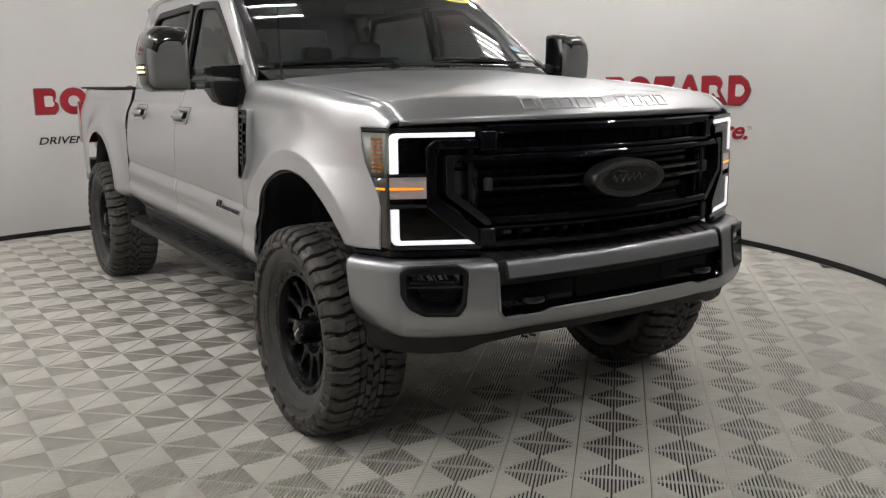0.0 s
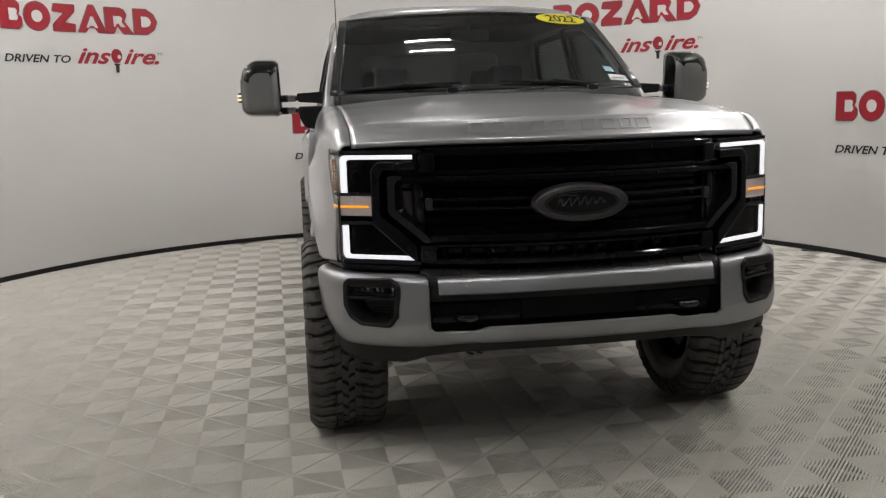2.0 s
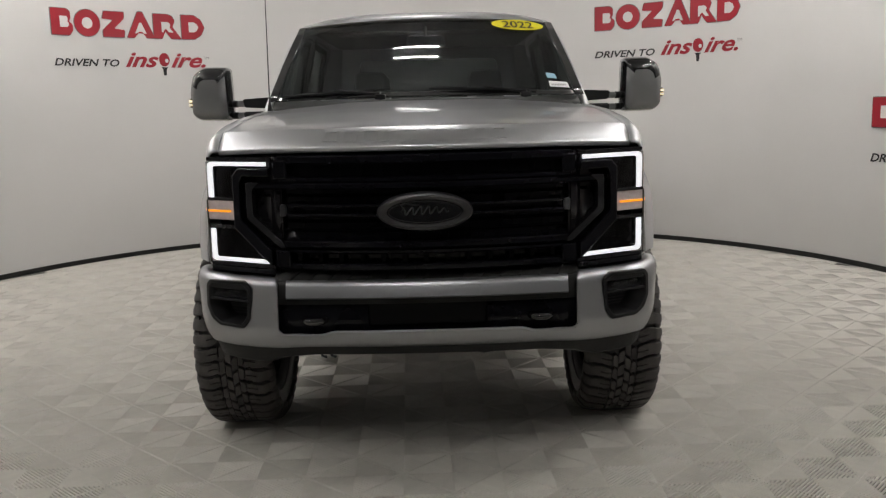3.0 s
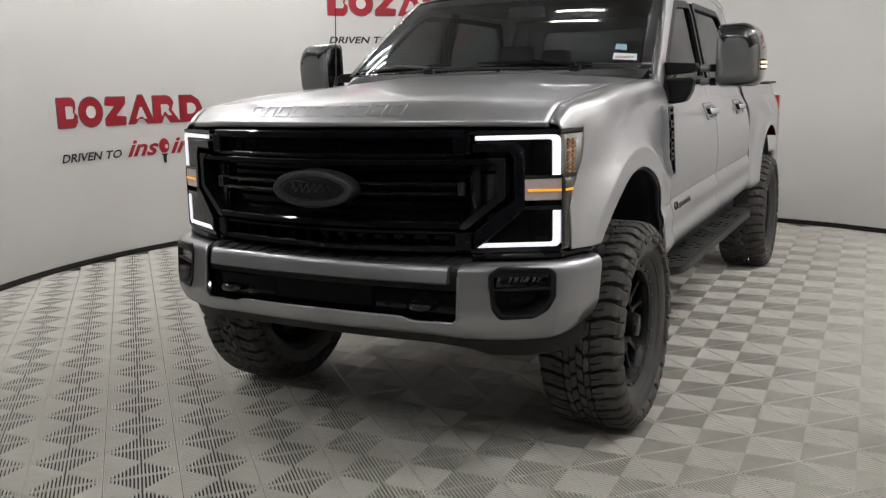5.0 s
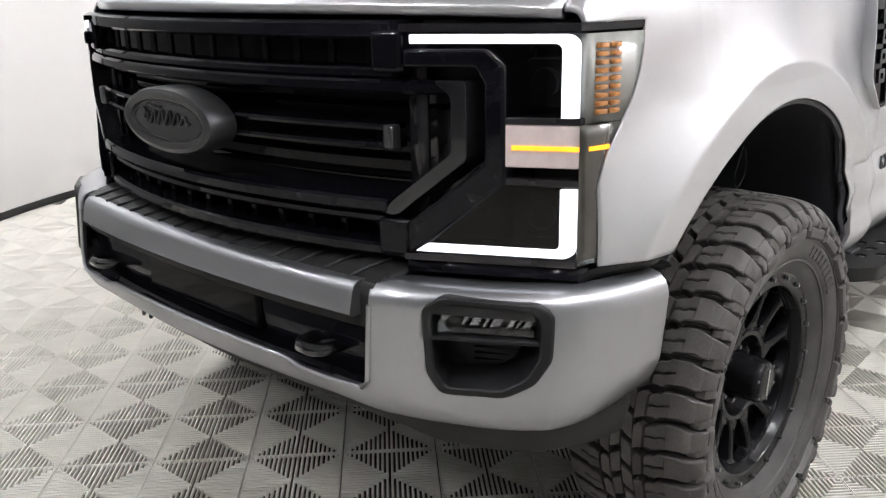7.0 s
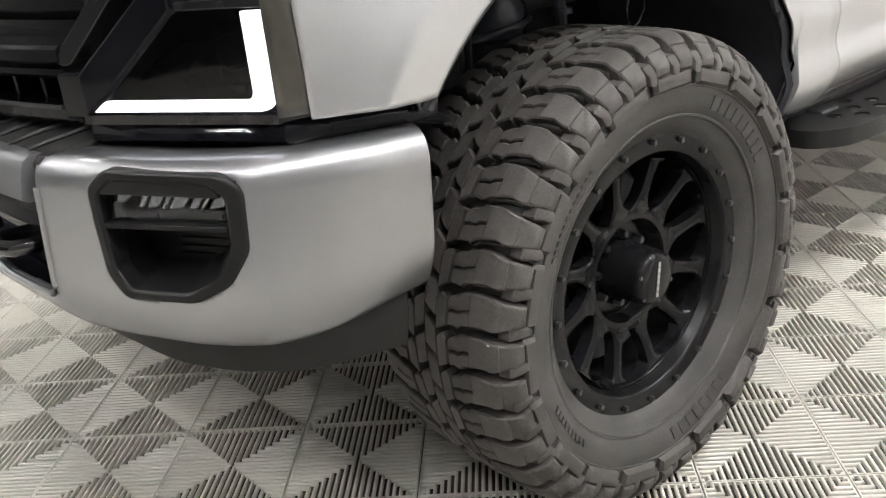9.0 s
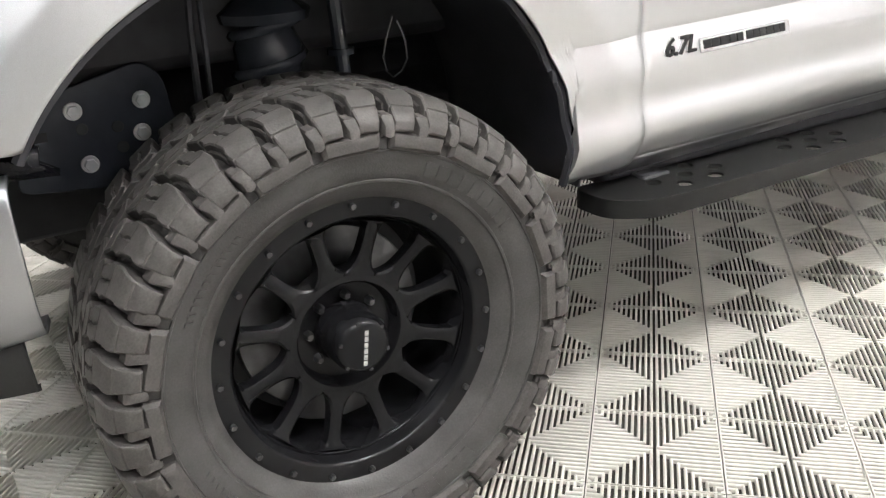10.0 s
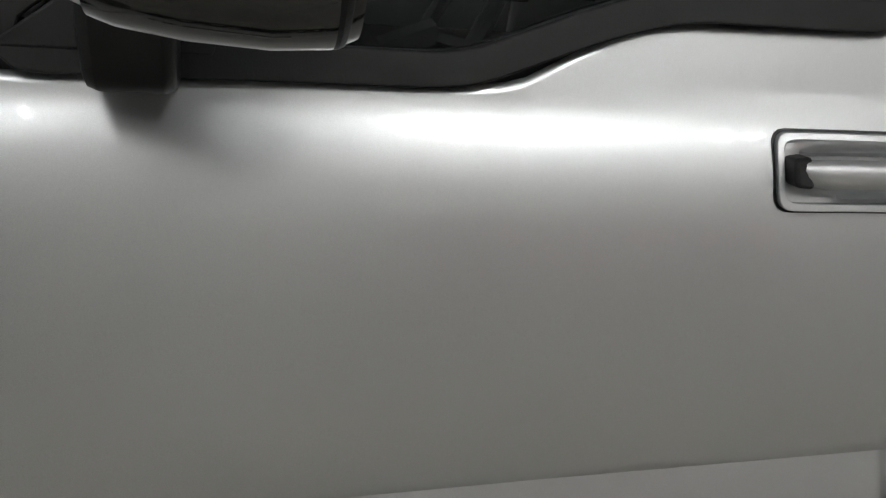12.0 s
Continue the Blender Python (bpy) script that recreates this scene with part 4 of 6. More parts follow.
def grille():
    s = Shape()
    s.grid([[(x, grille_y(x) + 0.075, z) for x in spaced(-0.84, 0.84, 41)] for z in spaced(0.93, 1.425, 12)])
    g = part("grille", s, GRILLE_BLACK, truck, "large gloss black grille with dark chrome frame ends", orient=(0, -1, 0), solid=0.02)

    def at(u, v, d):
        return (u, grille_y(u) + d, v)

    def strip(name, x0, x1, z0, z1, front, back, mat, label="", n=25, bevel=0.004):
        t = Shape()
        t.grid([[(x, grille_y(x) + dy, z) for x in spaced(x0, x1, n)] for dy, z in ((back, z0), (front + 0.006, z0), (front, z0 + 0.006), (front, z1 - 0.006), (front + 0.006, z1), (back, z1), (back, z0))])
        for x in (x0, x1):
            k = len(t.v)
            t.add([(x, grille_y(x) + dy, z) for dy, z in ((back, z0), (front + 0.006, z0), (front, z0 + 0.006), (front, z1 - 0.006), (front + 0.006, z1), (back, z1))], [(0, 1, 2, 3, 4, 5)])
        return part(name, t, mat, g, label, smooth=30)

    # upper panel with its row of slots
    strip("upper_bar", -0.615, 0.615, 1.382, 1.418, -0.012, 0.07, GRILLE_BLACK, "gloss black upper bar")
    strip("upper_bar", -0.615, 0.615, 1.305, 1.328, -0.006, 0.07, GRILLE_BLACK)
    strip("upper_mesh", -0.60, 0.60, 1.326, 1.384, 0.03, 0.07, VENT_BLACK)
    for side in (-1, 1):
        t = Shape().prism(rounded([(0.575, 1.318), (0.64, 1.318), (0.64, 1.40), (0.575, 1.40)], 0.012, 3), at, -0.016, 0.06)
        part("upper_bar_end", t, GRILLE_BLACK, g, "gloss black rounded bar end", side, bevel=0.008)
    for k in range(13):
        x = -0.54 + 1.08 * k / 12
        part("slot_rib", Shape().box((x, grille_y(x) + 0.050, 1.355), (0.022, 0.05, 0.056)), VENT_BLACK, g, bevel=0.003)
    # six-sided main frame
    strip("frame_top", -0.730, 0.730, 1.276, 1.304, -0.010, 0.07, GRILLE_BLACK, "gloss black frame bar")
    strip("frame_bottom", -0.60, 0.60, 1.030, 1.060, -0.016, 0.07, GRILLE_BLACK, "gloss black frame bar")
    for side in (-1, 1):
        t = Shape().prism(rounded([(0.736, 1.276), (0.70, 1.306), (0.765, 1.306), (0.765, 1.152), (0.62, 1.028), (0.59, 1.030), (0.606, 1.054), (0.736, 1.164)], 0.012, 3), at, -0.014, 0.07)
        part("frame_end", t, FRAME_END, g, "dark chrome bevelled frame end", side, bevel=0.008)
        t = Shape().prism([(0.655, 1.33), (0.78, 1.33), (0.795, 1.30), (0.795, 1.145), (0.655, 1.02), (0.655, 0.95), (0.70, 0.985), (0.83, 1.105), (0.83, 1.335), (0.80, 1.366), (0.655, 1.366)], lambda u, v, d: (u, lamp_y(u) + d, v), -0.006, 0.07)
        part("grille_surround", t, GRILLE_BLACK, g, "gloss black surround between grille and headlight", side, bevel=0.006)
        # twin bars running out from the emblem
        for z in (1.207, 1.168):
            t = Shape()
            t.grid([[(x, grille_y(x) + dy, z + dz) for x in spaced(0.17, 0.60, 14)] for dy, dz in ((0.05, -0.006), (0.004, -0.006), (0.0, 0.0), (0.004, 0.006), (0.05, 0.006), (0.05, -0.006))])
            part("grille_bar", t, GRILLE_BLACK, g, "gloss black twin bar", side, smooth=40)
        part("bar_end", Shape().box((0.60, grille_y(0.6) + 0.006, 1.1875), (0.026, 0.03, 0.05)), DARK_CHROME, g, side=side, bevel=0.006)
    for z in (1.245, 1.135, 1.095):
        strip("mesh_slat", -0.70 if z > 1.2 else -0.64, 0.70 if z > 1.2 else 0.64, z - 0.006, z + 0.006, 0.055, 0.08, VENT_BLACK)
    # lower panel
    strip("lower_bar", -0.615, 0.615, 1.004, 1.026, 0.0, 0.07, GRILLE_BLACK, "gloss black lower bar")
    strip("lower_bar", -0.62, 0.62, 0.935, 0.962, -0.008, 0.07, GRILLE_BLACK)
    for k in range(13):
        x = -0.54 + 1.08 * k / 12
        part("slot_rib", Shape().box((x, grille_y(x) + 0.062, 0.984), (0.022, 0.05, 0.042)), VENT_BLACK, g, bevel=0.003)
    for side in (-1, 1):
        part("lower_bar_end", Shape().prism(rounded([(0.575, 0.94), (0.645, 0.94), (0.645, 1.02), (0.575, 1.02)], 0.012, 3), at, -0.012, 0.06), GRILLE_BLACK, g, side=side, bevel=0.008)
    # emblem
    el = lambda a, b: [(a * math.cos(k * math.tau / 48), 1.185 + b * math.sin(k * math.tau / 48)) for k in range(48)]
    e = Shape()
    loops = [(0.196, 0.079, 0.07), (0.196, 0.079, 0.016), (0.190, 0.074, 0.004), (0.176, 0.064, 0.0), (0.158, 0.052, 0.003), (0.152, 0.047, 0.012)]
    e.grid([[(u, d - 0.017, v) for u, v in el(a, b)] for a, b, d in loops], True)
    em = part("oval_emblem", e, EMBLEM_GREY, g, "dark grey oval emblem with plain raised marks", orient=(0, -1, 0), smooth=30)
    plate = Shape().prism(el(0.154, 0.049), lambda u, v, d: (u, d, v), -0.008, 0.003)
    part("emblem_plate", plate, GLOSS_BLACK, em)
    wave = [(-0.098 + 0.196 * k / 60, 1.186 + 0.0055 * math.sin(k / 60 * 2.6) + (0.021 - 0.008 * k / 60) * math.sin(k * 0.62) * (0.4 + 0.6 * math.sin(math.pi * (k + 3) / 66))) for k in range(61)]
    part("emblem_mark", Shape().tube([(u + 0.35 * (v - 1.186), -0.010, v) for u, v in wave], 0.0034, 6), EMBLEM_GREY, em, "plain raised wave", smooth=60)
    part("emblem_mark", Shape().tube([(-0.085, -0.010, 1.200), (-0.098, -0.010, 1.212), (-0.075, -0.010, 1.219), (-0.035, -0.010, 1.213), (-0.022, -0.010, 1.216)], 0.0036, 6), EMBLEM_GREY, em, smooth=60)
    part("emblem_line", Shape().ring(el(0.149, 0.0455), el(0.1455, 0.043), lambda p, q, d: (p, d, q), -0.0105, -0.005), EMBLEM_GREY, em)


def lamp_y(x):
    return 0.142 + 0.155 * (x - 0.664) / 0.286


grille()
LAMP_PLAN = [(0.645, 0.132), (0.75, 0.189), (0.85, 0.243), (0.952, 0.300)] + [(fender_x(y, 1.395) - 0.004, y) for y in (0.335, 0.39, 0.43, 0.468)]


def headlight(side):
    put = lambda u, v, d: (u, lamp_y(u) + d, v)
    s = Shape()
    s.grid([[(x - 0.03 * k, y + 0.07, z) for x, y in LAMP_PLAN] for k, z in ((0, 0.945), (1, 0.96), (1, 1.39), (0, 1.41))])
    s.grid([[(0.62, 0.19, z), (0.66, 0.2, z)] for z in (0.945, 1.41)])
    h = part("headlight", s, SMOKED, truck, "black headlight with lit white LED brackets and amber bar", side, orient=(0, -1, 0), solid=0.01)
    for z in (0.947, 1.404):
        t = Shape().grid([[(x, y + dy, z + dz) for x, y in LAMP_PLAN] for dy, dz in ((0, -0.007), (0, 0.007), (0.09, 0.007), (0.09, -0.007), (0, -0.007))])
        part("lamp_edge", t, SMOKED, h, "dark lamp edge", side)
    def bracket(x0, xi, xo, zo, zi, ze):
        s = 1 if ze > zo else -1
        arc = lambda x, z, r: [(x - r + r * math.sin(a), z + s * (r - r * math.cos(a))) for a in spaced(0, math.pi / 2, 7)]
        return [(x0, zo)] + arc(xo, zo, 0.022) + [(xo, ze), (xi, ze)] + arc(xi, zi, 0.013)[::-1] + [(x0, zi)]
    upper = bracket(0.664, 0.923, 0.950, 1.392, 1.375, 1.228)
    lower = bracket(0.660, 0.924, 0.950, 0.959, 0.976, 1.10)
    for poly in (upper, lower):
        part("led_bracket", Shape().prism(poly, put, -0.001, 0.010), LED_WHITE, h, "lit white LED bracket", side, bevel=0.002)
    part("turn_lamp", Shape().prism(rounded([(0.806, 1.140), (0.955, 1.140), (0.962, 1.224), (0.806, 1.224)], 0.006, 3), put, 0.0, 0.05), PEARL_LENS, h, "pale pearl turn lamp block", side, bevel=0.003)
    t = Shape().grid([[(x, y - 0.003 + dy, 1.179 + dz) for x, y in [(0.842, 0.238), (0.90, 0.270), (0.955, 0.300), (0.970, 0.322), (0.979, 0.36)]] for dy, dz in ((0, -0.0042), (0, 0.0042), (0.01, 0.0042), (0.01, -0.0042), (0, -0.0042))])
    part("amber_bar", t, LED_AMBER, h, "lit amber turn signal bar", side)
    # dark optics inside
    for z0, z1 in ((1.25, 1.35), (0.99, 1.09)):
        part("projector_box", Shape().prism(rounded([(0.845, z0), (0.915, z0), (0.915, z1), (0.845, z1)], 0.015), put, 0.035, 0.075), SMOKED, h, "dark projector optic", side, bevel=0.006)
        part("projector_lens", Shape().prism([(0.88 + 0.026 * math.cos(k * math.tau / 20), (z0 + z1) / 2 + 0.03 * math.sin(k * math.tau / 20)) for k in range(20)], put, 0.024, 0.04), SMOKED, h, side=side, bevel=0.005)
    part("inner_shelf", Shape().prism([(0.68, 0.985), (0.83, 0.985), (0.83, 1.06), (0.80, 1.06)], put, 0.03, 0.075), SMOKED, h, side=side, bevel=0.004)
    for z in (1.112, 1.232):
        part("lamp_divider", Shape().prism([(0.83, z - 0.008), (0.957, z - 0.008), (0.957, z + 0.006), (0.83, z + 0.006)], put, -0.002, 0.06), SMOKED, h, side=side, bevel=0.002)
    for poly in ([(0.79, 1.235), (0.928, 1.235), (0.928, 1.374), (0.70, 1.374), (0.70, 1.35), (0.775, 1.345)], [(0.665, 0.977), (0.929, 0.977), (0.929, 1.104), (0.81, 1.104), (0.665, 0.99)]):
        pane = part("lamp_pane", Shape().prism(rounded(poly, 0.006, 2), put, 0.004, 0.007), SMOKED_LENS, h, "smoked clear lamp pane", side, smooth=0)
        pane.visible_shadow = False
    t = Shape()
    rows = []
    for z in spaced(0.95, 1.224, 12):
        back = lerp([(1.10, 0.342), (1.165, 0.368), (1.205, 0.398), (1.224, 0.410)], z)
        out = fender_x(back, z) - 0.004
        rows.append([(0.958, 0.297, z), (0.966, 0.311, z), ((0.970 + out) / 2, (0.322 + back) / 2, z), (out, back, z)])
    t.grid(rows)
    part("side_lens", t, SIDE_LENS, h, "smoky olive lens round the lamp's corner", side, orient=(1, -1, 0), solid=0.004)
    # wrapped side marker: stacked amber ribs
    wrap = [(0.960, 0.312)] + [(fender_x(y, 1.39) - 0.001, y) for y in (0.335, 0.38, 0.43, 0.466)]
    body = Shape().grid([[(x + dx, y, z) for x, y in wrap] for dx, z in ((0, 1.225), (0, 1.392))])
    mk = part("side_marker", body, MARKER_LENS, h, "amber ribbed side marker lamp", side, orient=(1, -1, 0), solid=0.02)
    for k in range(9):
        z = 1.246 + k * 0.0155
        for y0, y1 in ((0.336, 0.366), (0.370, 0.398)):
            r = Shape().grid([[(lerp([(p[1], p[0]) for p in wrap], y) + dx, y - dx, z + dz) for y in (y0, (y0 + y1) / 2, y1)] for dx, dz in ((0.0, -0.0055), (0.003, -0.0045), (0.003, 0.0035), (0.0, 0.0055))])
            part("amber_rib", r, AMBER_LENS, mk, side=side, solid=0.003, orient=(1, -1, 0))
    gap = Shape().grid([[(x + 0.004, y + dy, z) for x, y in LAMP_PLAN[:5] + [(1.0, 0.45), (1.02, 0.53)]] for dy, z in ((0.008, 0.942), (0.004, 0.915), (0.03, 0.895))])
    part("lamp_filler", gap, GRILLE_BLACK, h, "black filler strip under the lamp", side, orient=(0, -1, 0), solid=0.02)


for side in (1, -1):
    headlight(side)


def curve_through(pts, n):
    """Catmull-Rom through plan points, n per stretch."""
    pts = [Vector(p) for p in pts]
    ext = [2 * pts[0] - pts[1]] + pts + [2 * pts[-1] - pts[-2]]
    out = []
    for a, b, c, d in zip(ext, ext[1:], ext[2:], ext[3:]):
        for k in range(n):
            t = k / n
            out.append(0.5 * (2 * b + (c - a) * t + (2 * a - 5 * b + 4 * c - d) * t * t + (3 * b - a - 3 * c + d) * t ** 3))
    return out + [pts[-1]]


BUMP = curve_through([(0.0, -0.003), (0.2, 0.001), (0.4, 0.012), (0.6, 0.034), (0.68, 0.057), (0.77, 0.098), (0.86, 0.140), (0.93, 0.190), (0.980, 0.243), (1.020, 0.318), (1.044, 0.390), (1.055, 0.444), (1.062, 0.480)], 12)
BUMP = [(-p.x, p.y) for p in BUMP[:0:-1]] + [(p.x, p.y) for p in BUMP]


def bump_y(x):
    half = [(p[0], p[1]) for p in BUMP if p[0] >= 0]
    return lerp(half, abs(x))


def inside(poly, u, v):
    hit = False
    for (a, b), (c, d) in zip(poly, poly[1:] + poly[:1]):
        if (b > v) != (d > v) and u < (c - a) * (v - b) / (d - b) + a:
            hit = not hit
    return hit


FOG = rounded([(0.741, 0.866), (0.777, 0.895), (0.940, 0.889), (0.960, 0.866), (0.961, 0.775), (0.939, 0.727), (0.896, 0.700), (0.781, 0.697), (0.754, 0.735), (0.745, 0.81)], 0.012, 3)


def opening_z(x):
    """Lower edge of the bumper's opening: a step up in the middle, rounded corners."""
    u = abs(x)
    step = max(0.0, min(1.0, (u - 0.385) / 0.06))
    corner = 0.028 - math.sqrt(max(0.0, 0.028 ** 2 - max(0.0, u - 0.602) ** 2))
    return 0.690 - 0.014 * step * step * (3 - 2 * step) + corner


def bumper():
    profile = [(0.13, 0.897), (0.08, 0.905), (0.045, 0.907), (0.025, 0.903), (0.010, 0.893), (0.003, 0.880), (0.0, 0.865)] + [(-0.012 * k / 26, 0.865 - 0.155 * k / 26) for k in range(1, 27)] + \
              [(-0.012 + 0.020 * (k / 14) ** 2, 0.71 - 0.070 * k / 14) for k in range(1, 15)] + [(0.013, 0.632), (0.022, 0.623), (0.036, 0.616), (0.06, 0.612), (0.10, 0.611)]
    n = len(BUMP)
    rows = []
    for off, z in profile:
        row = []
        for i, (x, y) in enumerate(BUMP):
            a, b = BUMP[max(i - 1, 0)], BUMP[min(i + 1, n - 1)]
            t = Vector((b[0] - a[0], b[1] - a[1])).normalized()
            low = (0.004 * max(0, (0.7 - abs(x)) / 0.7) + 0.014 * max(0, min(1, (abs(x) - 0.5) / 0.25))) * max(0, min(1, (0.72 - z) / 0.06))
            ramp = 0.045 * max(0, min(1, (abs(x) - 0.99) / 0.085)) ** 2 * max(0, min(1, (0.80 - z) / 0.15))
            draw = off + 0.032 * max(0, min(1, (abs(x) - 0.96) / 0.10)) * max(0, min(1, (0.86 - z) / 0.20))
            row.append((x - t.y * draw, y + t.x * draw, z - low + ramp))
        rows.append(row)
    m = n
    s = Shape()
    s.v = [tuple(p) for r in rows for p in r]
    for i in range(len(rows) - 1):
        for j in range(m - 1):
            q = (i * m + j, i * m + j + 1, (i + 1) * m + j + 1, (i + 1) * m + j)
            cx, cz = sum(s.v[k][0] for k in q) / 4, sum(s.v[k][2] for k in q) / 4
            if abs(cx) < 0.630 and cz > opening_z(cx):
                continue
            if inside(FOG, abs(cx), cz) and i > 4:
                continue
            s.f.append(q)
    b = part("front_bumper", s, PAINT_DIMMED, truck, "silver steel front bumper with black step pad and fog lamps", orient=(0, -1, 0), solid=0.012, smooth=35)
    # upper silver bar and black step pad
    t = Shape()
    xs = spaced(-0.588, 0.588, 41)
    t.grid([[(x, bump_y(x) + dy, z) for x in xs] for dy, z in ((0.06, 0.827), (0.0, 0.827), (-0.010, 0.834), (0.0, 0.879), (0.006, 0.893), (0.018, 0.901), (0.06, 0.901), (0.06, 0.827))])
    for x in (-0.588, 0.588):
        t.add([(x, bump_y(x) + dy, z) for dy, z in ((0.06, 0.827), (0.0, 0.827), (-0.010, 0.834), (0.0, 0.879), (0.006, 0.893), (0.018, 0.901), (0.06, 0.901))], [(0, 1, 2, 3, 4, 5, 6)])
    part("centre_bar", t, PAINT_DIMMED, b, "silver centre bar", smooth=35)
    t = Shape()
    xs = spaced(-0.645, 0.645, 41)
    t.grid([[(x, bump_y(x) + dy, z) for x in xs] for dy, z in ((0.020, 0.80), (0.022, 0.888), (0.03, 0.899), (0.08, 0.910), (0.15, 0.925), (0.16, 0.90))])
    part("step_pad", t, TEXTURED_BLACK, b, "black ridged plastic step pad", orient=(0, -1, 1), solid=0.01)
    for k in range(15):
        x = -0.56 + 1.12 * k / 14
        r = Shape().tube([(x - 0.012, bump_y(x) + 0.034, 0.902), (x, bump_y(x) + 0.08, 0.912), (x + 0.02, bump_y(x) + 0.13, 0.922)], 0.005, 6)
        part("pad_ridge", r, SATIN_BLACK, b)
    edge = [(x, opening_z(x)) for x in spaced(-0.629, 0.629, 73)]
    edge = [(-0.630, 0.86), (-0.630, 0.80), (-0.630, 0.74)] + edge + [(0.630, 0.74), (0.630, 0.80), (0.630, 0.86)]
    lip = Shape().tube([(x, bump_y(x) + 0.0005 - 0.077 * max(0, min(0.155, 0.865 - z)), z) for x, z in edge], 0.0065, 8)
    part("opening_lip", lip, PAINT_DIMMED, b, "rounded silver lip of the bumper opening", smooth=60)
    # dark opening behind
    t = Shape().grid([[(x, bump_y(x) + dy, z) for x in spaced(-0.66, 0.66, 31)] for dy, z in ((0.012, 0.640), (0.030, 0.645), (0.048, 0.670), (0.045, 0.70), (0.036, 0.85))])
    part("opening_panel", t, GRILLE_BLACK, b, "dark recessed panel in the bumper opening", orient=(0, -1, 0), solid=0.01)
    part("plate_mount", Shape().box((0, 0.052, 0.765), (0.50, 0.04, 0.13)), VENT_BLACK, b, "blank black plate mount", bevel=0.012)
    for sx in (-1, 1):
        hook = Shape()
        hook.tube([(0.435, 0.12, 0.735), (0.430, 0.04, 0.735), (0.436, 0.008, 0.736), (0.455, -0.006, 0.737), (0.487, -0.006, 0.737), (0.506, 0.008, 0.736), (0.512, 0.04, 0.735), (0.507, 0.12, 0.735)], 0.0145, 12)
        part("tow_hook", hook, GLOSS_BLACK, b, "black steel tow hook", sx, smooth=60)
        # fog lamp bezel
        c = (0.848, 0.80)
        inn = [(c[0] + (u - c[0]) * 0.86, c[1] + (v - c[1]) * 0.86) for u, v in FOG]
        rim = [(c[0] + (u - c[0]) * 1.03, c[1] + (v - c[1]) * 1.03) for u, v in FOG]
        put = lambda u, v, d: (u - d * 0.5, bump_y(u) + d - 0.077 * max(0, min(0.155, 0.865 - v)), v)
        bez = part("fog_bezel", Shape().ring(rim, inn, put, -0.006, 0.03), SATIN_BLACK, b, "black fog lamp bezel", sx, bevel=0.005)
        t = Shape()
        deep = [(c[0] + (u - c[0]) * 0.72 - 0.02, c[1] + (v - c[1]) * 0.74) for u, v in FOG]
        t.grid([[put(u, v, 0.0) for u, v in inn], [put(u, v, 0.075) for u, v in deep]], True)
        k = len(t.v)
        t.add([put(u, v, 0.075) for u, v in deep], [tuple(range(len(deep)))])
        part("bezel_well", t, SATIN_BLACK, b, "dark well under the fog lamp", sx, smooth=40)
        part("fog_shelf", Shape().prism([(0.756, 0.805), (0.943, 0.805), (0.943, 0.814), (0.754, 0.814)], put, -0.003, 0.05), SATIN_BLACK, b, side=sx, bevel=0.002)
        part("fog_brow", Shape().prism([(0.758, 0.858), (0.938, 0.856), (0.932, 0.880), (0.774, 0.883)], put, -0.004, 0.05), SATIN_BLACK, b, "black band over the fog lamp", sx, bevel=0.003)
        part("fog_lamp", Shape().prism(rounded([(0.772, 0.812), (0.938, 0.812), (0.938, 0.860), (0.772, 0.860)], 0.006, 3), put, 0.034, 0.05), SMOKED, b, "slim fog lamp with clear optics", sx)
        part("fog_ledge", Shape().prism([(0.790, 0.816), (0.934, 0.816), (0.934, 0.833), (0.790, 0.829)], put, 0.014, 0.036), SMOKED, b, side=sx, bevel=0.003)
        pane = part("fog_pane", Shape().prism([(0.766, 0.815), (0.936, 0.815), (0.936, 0.858), (0.766, 0.858)], put, 0.008, 0.010), LENS, b, "clear lens pane", sx, smooth=0)
        pane.visible_shadow = False
        for u, w in ((0.808, 0.008), (0.824, 0.016), (0.848, 0.006), (0.860, 0.018), (0.888, 0.010), (0.903, 0.005), (0.914, 0.014)):
            t = Shape().prism([(u, 0.834), (u + w, 0.834), (u + w + 0.011, 0.857), (u + 0.009, 0.857)], lambda p, q, d: put(p, q, d + (p - u) * 0.5), 0.014, 0.034)
            part("fog_optic", t, OPTIC, b, side=sx, bevel=0.003)
        part("fog_wedge", Shape().prism([(0.769, 0.838), (0.778, 0.836), (0.800, 0.857), (0.771, 0.857)], lambda p, q, d: put(p, q, d + (p - 0.77) * 0.6), 0.016, 0.036), OPTIC, b, side=sx, bevel=0.003)
        part("fog_cheek", Shape().prism([(0.766, 0.816), (0.790, 0.820), (0.772, 0.840), (0.766, 0.842)], put, 0.012, 0.036), REFLECTOR, b, side=sx, bevel=0.002)
        for k in range(5):
            part("bezel_fin", Shape().prism([(0.825, 0.736 + k * 0.013), (0.915, 0.736 + k * 0.013), (0.918, 0.740 + k * 0.013), (0.823, 0.740 + k * 0.013)], put, 0.070, 0.078), SATIN_BLACK, b, side=sx)
    # black lower valance
    t = Shape()
    rows = []
